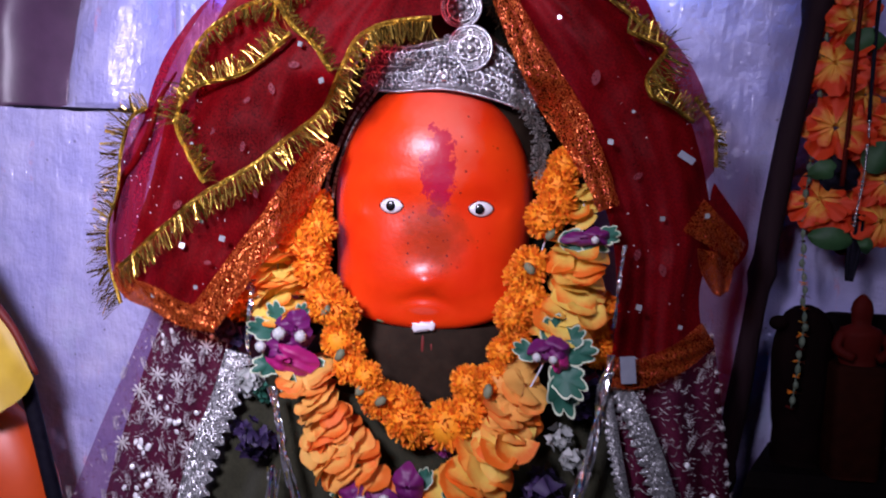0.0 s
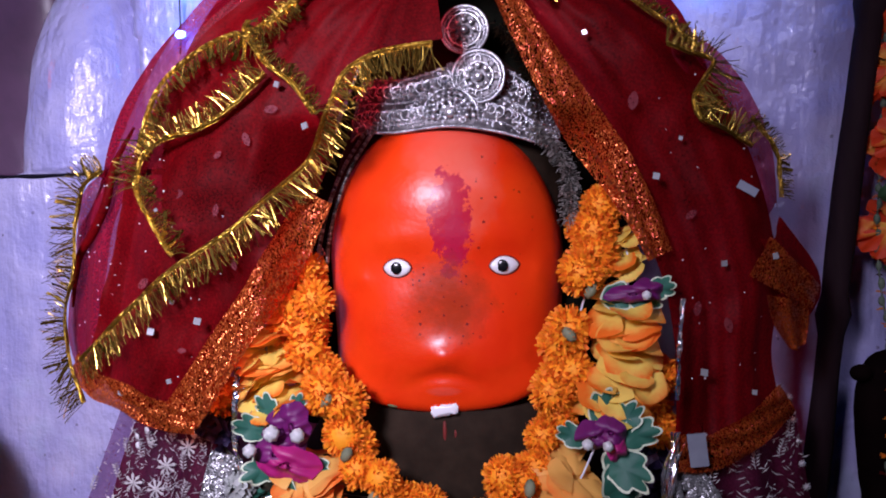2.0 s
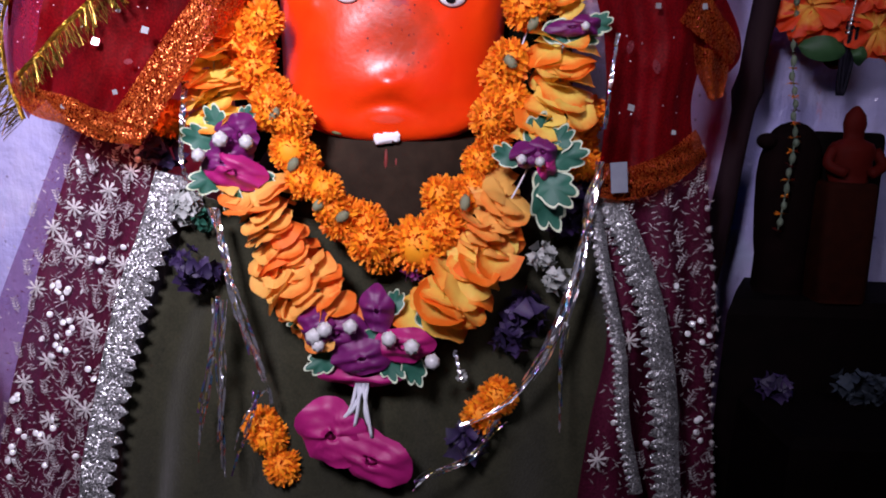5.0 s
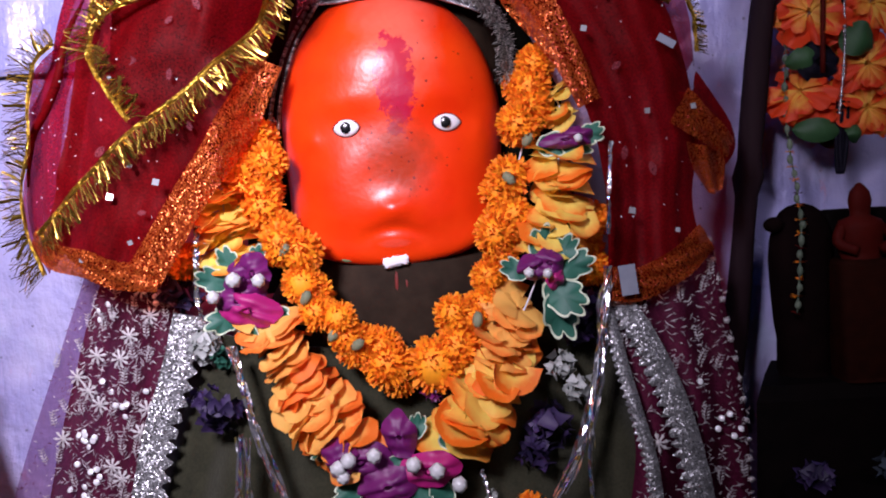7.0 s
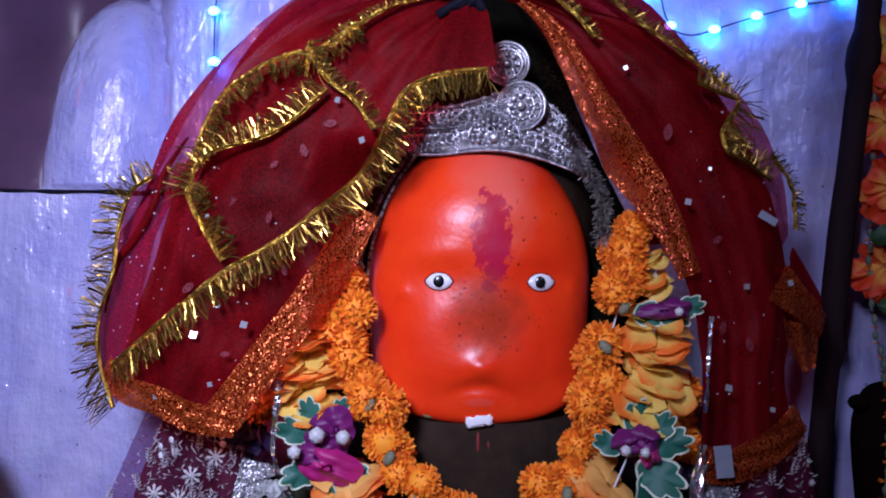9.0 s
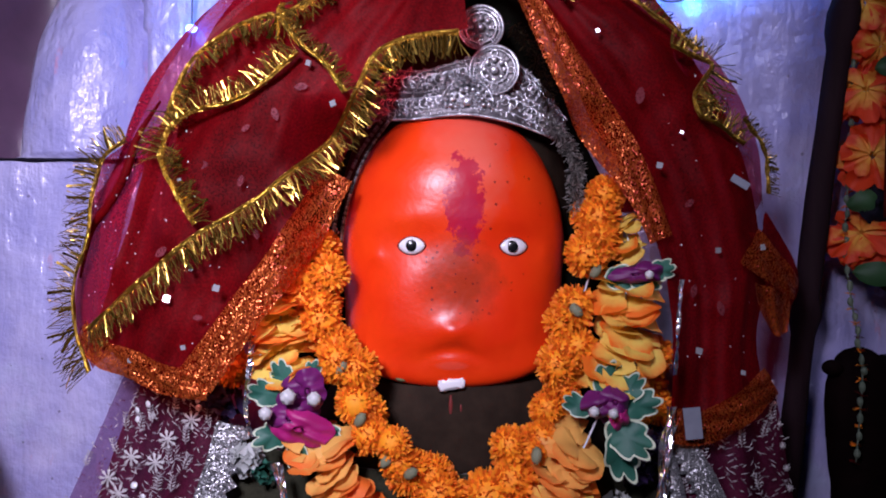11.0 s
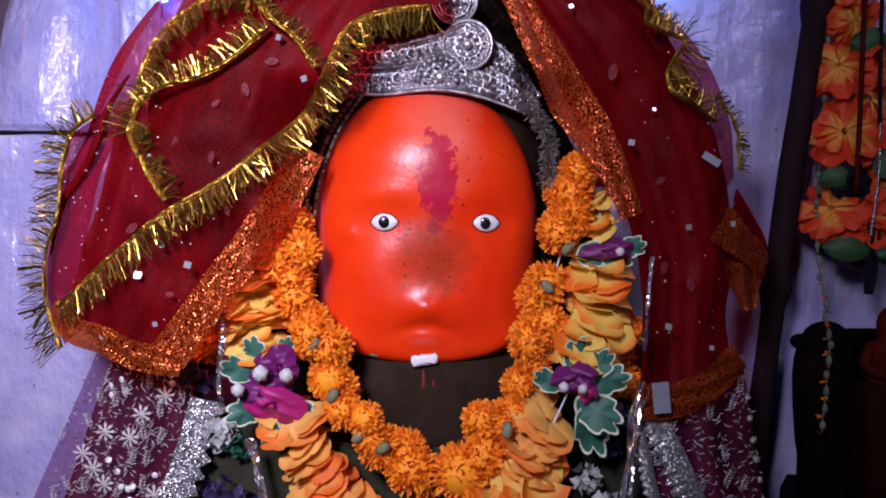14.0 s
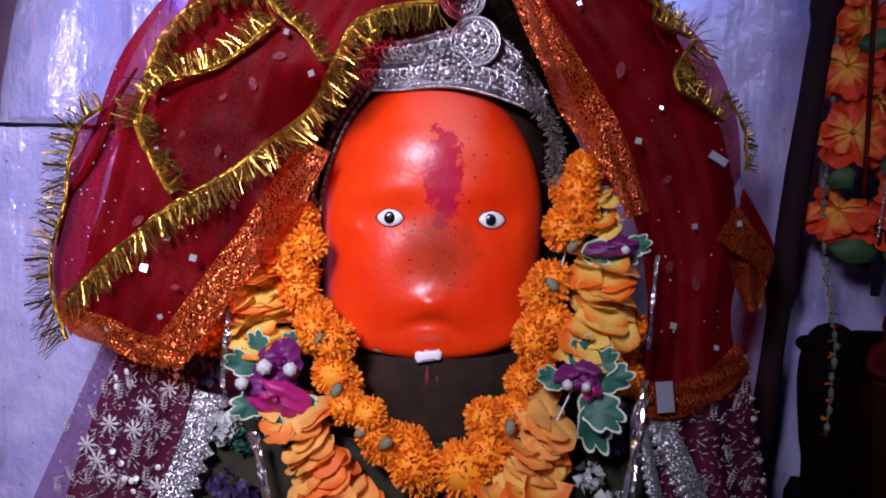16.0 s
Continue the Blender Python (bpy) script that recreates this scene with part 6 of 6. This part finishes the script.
def red_cord():
    bm = bmesh.new()
    tube(bm, spline([(0.588, 0.160, 1.6), (0.583, 0.160, 1.4), (0.578, 0.160, 1.25)], 20), 0.0035, 6)
    return bm


solo("red_cord", red_cord(), RED_CLAY, "dark red cord hanging over the flowers", "cord")


# ---- the small idol on the ledge ----
def small_idol():
    """A red figure with narrow head and round shoulders on a rust-coloured block, before a near-black back slab."""
    bm = bmesh.new()
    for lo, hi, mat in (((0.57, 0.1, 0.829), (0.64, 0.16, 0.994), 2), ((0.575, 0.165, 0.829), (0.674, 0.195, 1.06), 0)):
        lo, hi = Vector(lo), Vector(hi)
        c, h = (lo + hi) / 2, (hi - lo) / 2
        rings = []
        for k, e in ((-1, 0.93), (-0.92, 1.0), (0.9, 1.0), (0.98, 0.95), (1, 0.85)):
            rings.append([(c.x + h.x * e * math.copysign(abs(math.cos(a)) ** 0.35, math.cos(a)), c.y + h.y * e * math.copysign(abs(math.sin(a)) ** 0.35, math.sin(a)), c.z + h.z * k) for a in (0.11 + i * math.tau / 28 for i in range(28))])
        loft(bm, rings, mat=mat)
    rings = []
    for z, w in ((0.992, 0.024), (1.005, 0.03), (1.022, 0.028), (1.036, 0.032), (1.046, 0.027), (1.052, 0.013), (1.06, 0.0135), (1.072, 0.0155), (1.084, 0.013), (1.093, 0.006), (1.096, 0.002)):
        rings.append([(0.607 + w * math.cos(a), 0.128 + 0.75 * w * math.sin(a), z) for a in (k * math.tau / 24 for k in range(24))])
    loft(bm, rings, mat=1)
    for s in (-1, 1):
        tube(bm, spline([(0.607 + s * 0.028, 0.122, 1.038), (0.607 + s * 0.036, 0.114, 1.018), (0.607 + s * 0.016, 0.104, 1.006)], 10), 0.0075, 8, 1)
    return bm


# slab and block colours are darkened to stand for the shade on the ledge
solo("small_idol", small_idol(), [DARK_CLAY, RED_CLAY, plain("rust_cloth", (0.012, 0.003, 0.002), (0.028, 0.006, 0.003), 0.8, Specular_IOR_Level=0.03)], "small near-black idol with a red painted head on the ledge", "statue")


def pot():
    """A tall round pot with a rim, a lid and a knob at its side."""
    bm = bmesh.new()
    c = Vector((0.542, 0.165, 0.884))
    foot = -0.055
    rings = []
    for z, w in ((foot, 0.034), (foot + 0.01, 0.038), (0.0, 0.036), (0.02, 0.039), (0.07, 0.043), (0.11, 0.044), (0.135, 0.042), (0.152, 0.039), (0.166, 0.034), (0.177, 0.027), (0.184, 0.018), (0.188, 0.006)):
        rings.append([(c.x + w * math.cos(a) * (1 + 0.03 * math.sin(5 * a) + 0.12 * wob(math.cos(a) * 2, z * 22, 1.0, 6.0)), c.y + 0.7 * w * math.sin(a), c.z + z) for a in (k * math.tau / 32 for k in range(32))])
    loft(bm, rings)
    ball(bm, (0.5, 0.15, 1.045), 0.011, 16, 10, (1.3, 1, 1))
    return bm


# the pot's brown is taken down near black, corner shade included
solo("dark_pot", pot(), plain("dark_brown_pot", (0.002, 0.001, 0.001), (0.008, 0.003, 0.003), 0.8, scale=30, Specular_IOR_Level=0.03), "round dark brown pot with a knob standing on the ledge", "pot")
heap = thing("flower_heap", (0.502, 0.040, 0.712), "small purple cloth flower lying on the dark platform", "flower")
puff(heap, (0.502, 0.040, 0.731), 0.024, DARK_PURPLE, 5, "petals")
rag = thing("cloth_scrap", (0.612, 0.040, 0.712), "crumpled blue-grey cloth scrap on the dark step", "cloth")
puff(rag, (0.6, 0.040, 0.733), 0.026, BLUE_GREY, 6, "fold")
puff(rag, (0.632, 0.045, 0.73), 0.022, BLUE_GREY, 8, "fold")


# ---- the yellow-clad idol ----
def yellow_idol():
    bm = bmesh.new()
    c = (-0.828, 0.180, 0.740)
    rings = []
    for z, w in ((0.321, 0.2), (0.5, 0.2), (0.62, 0.19), (0.72, 0.17), (0.8, 0.13), (0.86, 0.07), (0.88, 0.02)):
        rings.append([(c[0] + w * math.cos(a), 0.17 + 0.085 * w / 0.2 * math.sin(a), z) for a in (k * math.tau / 28 for k in range(28))])
    loft(bm, rings)
    return bm


solo("orange_idol", yellow_idol(), ORANGE_CLAY, "orange painted idol beside the main one, mostly covered", "statue")


def yellow_sheet():
    rails = [
        [(-0.816, 0.120, 1.134), (-0.744, 0.120, 1.021), (-0.700, 0.120, 0.966), (-0.660, 0.120, 0.895)],
        [(-0.837, 0.090, 1.118), (-0.771, 0.085, 1.009), (-0.719, 0.085, 0.940), (-0.669, 0.085, 0.864)],
        [(-0.890, 0.070, 1.102), (-0.815, 0.065, 0.979), (-0.763, 0.065, 0.904), (-0.728, 0.065, 0.829)],
        [(-0.958, 0.070, 1.085), (-0.920, 0.070, 0.960), (-0.883, 0.070, 0.875), (-0.864, 0.070, 0.790)],
    ]
    return shawl_sheet(rails, 40, 40, 0.006, 3.0), rails


sheet_bm, y_rails = yellow_sheet()
yellow = thing("yellow_cloth", y_rails[1][2], "yellow satin cloth with dark red edge draped on an idol", "cloth")
y_cloth = part("drape", sheet_bm, YELLOW_CLOTH, yellow)
bm = bmesh.new()
tube(bm, spline([(p[0] + 0.004, p[1], p[2] + 0.006) for p in y_rails[0]], 24), lambda t: 0.012 - 0.008 * t, 8)
part("edge_roll", bm, RED_TRIM, yellow, "dark red rolled edge")


def black_stick():
    bm = bmesh.new()
    a, b = Vector((-0.684, 0.140, 0.865)), Vector((-0.657, 0.140, 0.760))
    tube(bm, [a + (b - a) * t for t in np.linspace(-0.3, 2.6, 12)], 0.012, 8)
    return bm


solo("dark_stick", black_stick(), BLACK_CLOTH, "dark stick under the yellow cloth", "stick")


# ---- fairy lights on the wall ----
def lights(name, wire_pts, bulbs):
    ob = thing(name, wire_pts[0], "blue fairy light string fixed on the wall", "fairy lights")
    bm = bmesh.new()
    tube(bm, spline(wire_pts, 50), 0.0014, 5)
    part("wire", bm, WIRE, ob)
    for p in bulbs:
        bm = bmesh.new()
        ball(bm, p, 0.0058, 10, 8, (1.5, 1, 1))
        part("bulb", bm, BLUE_LED, ob, "glowing blue bulb")


lights("fairy_lights", [(0.268, 0.268, 1.856), (0.267, 0.268, 1.671), (0.282, 0.266, 1.602), (0.314, 0.266, 1.586), (0.349, 0.266, 1.595), (0.413, 0.266, 1.615), (0.480, 0.266, 1.632), (0.556, 0.266, 1.648), (0.651, 0.266, 1.704)],
       [(0.257, 0.262, 1.665), (0.281, 0.262, 1.600), (0.348, 0.262, 1.594), (0.412, 0.262, 1.615), (0.479, 0.262, 1.633), (0.552, 0.262, 1.648)])
lights("fairy_lights", [(-0.428, 0.262, 1.862), (-0.424, 0.262, 1.673), (-0.426, 0.262, 1.617), (-0.426, 0.262, 1.544), (-0.428, 0.262, 1.516)],
       [(-0.428, 0.256, 1.726), (-0.426, 0.256, 1.624), (-0.424, 0.256, 1.544)])
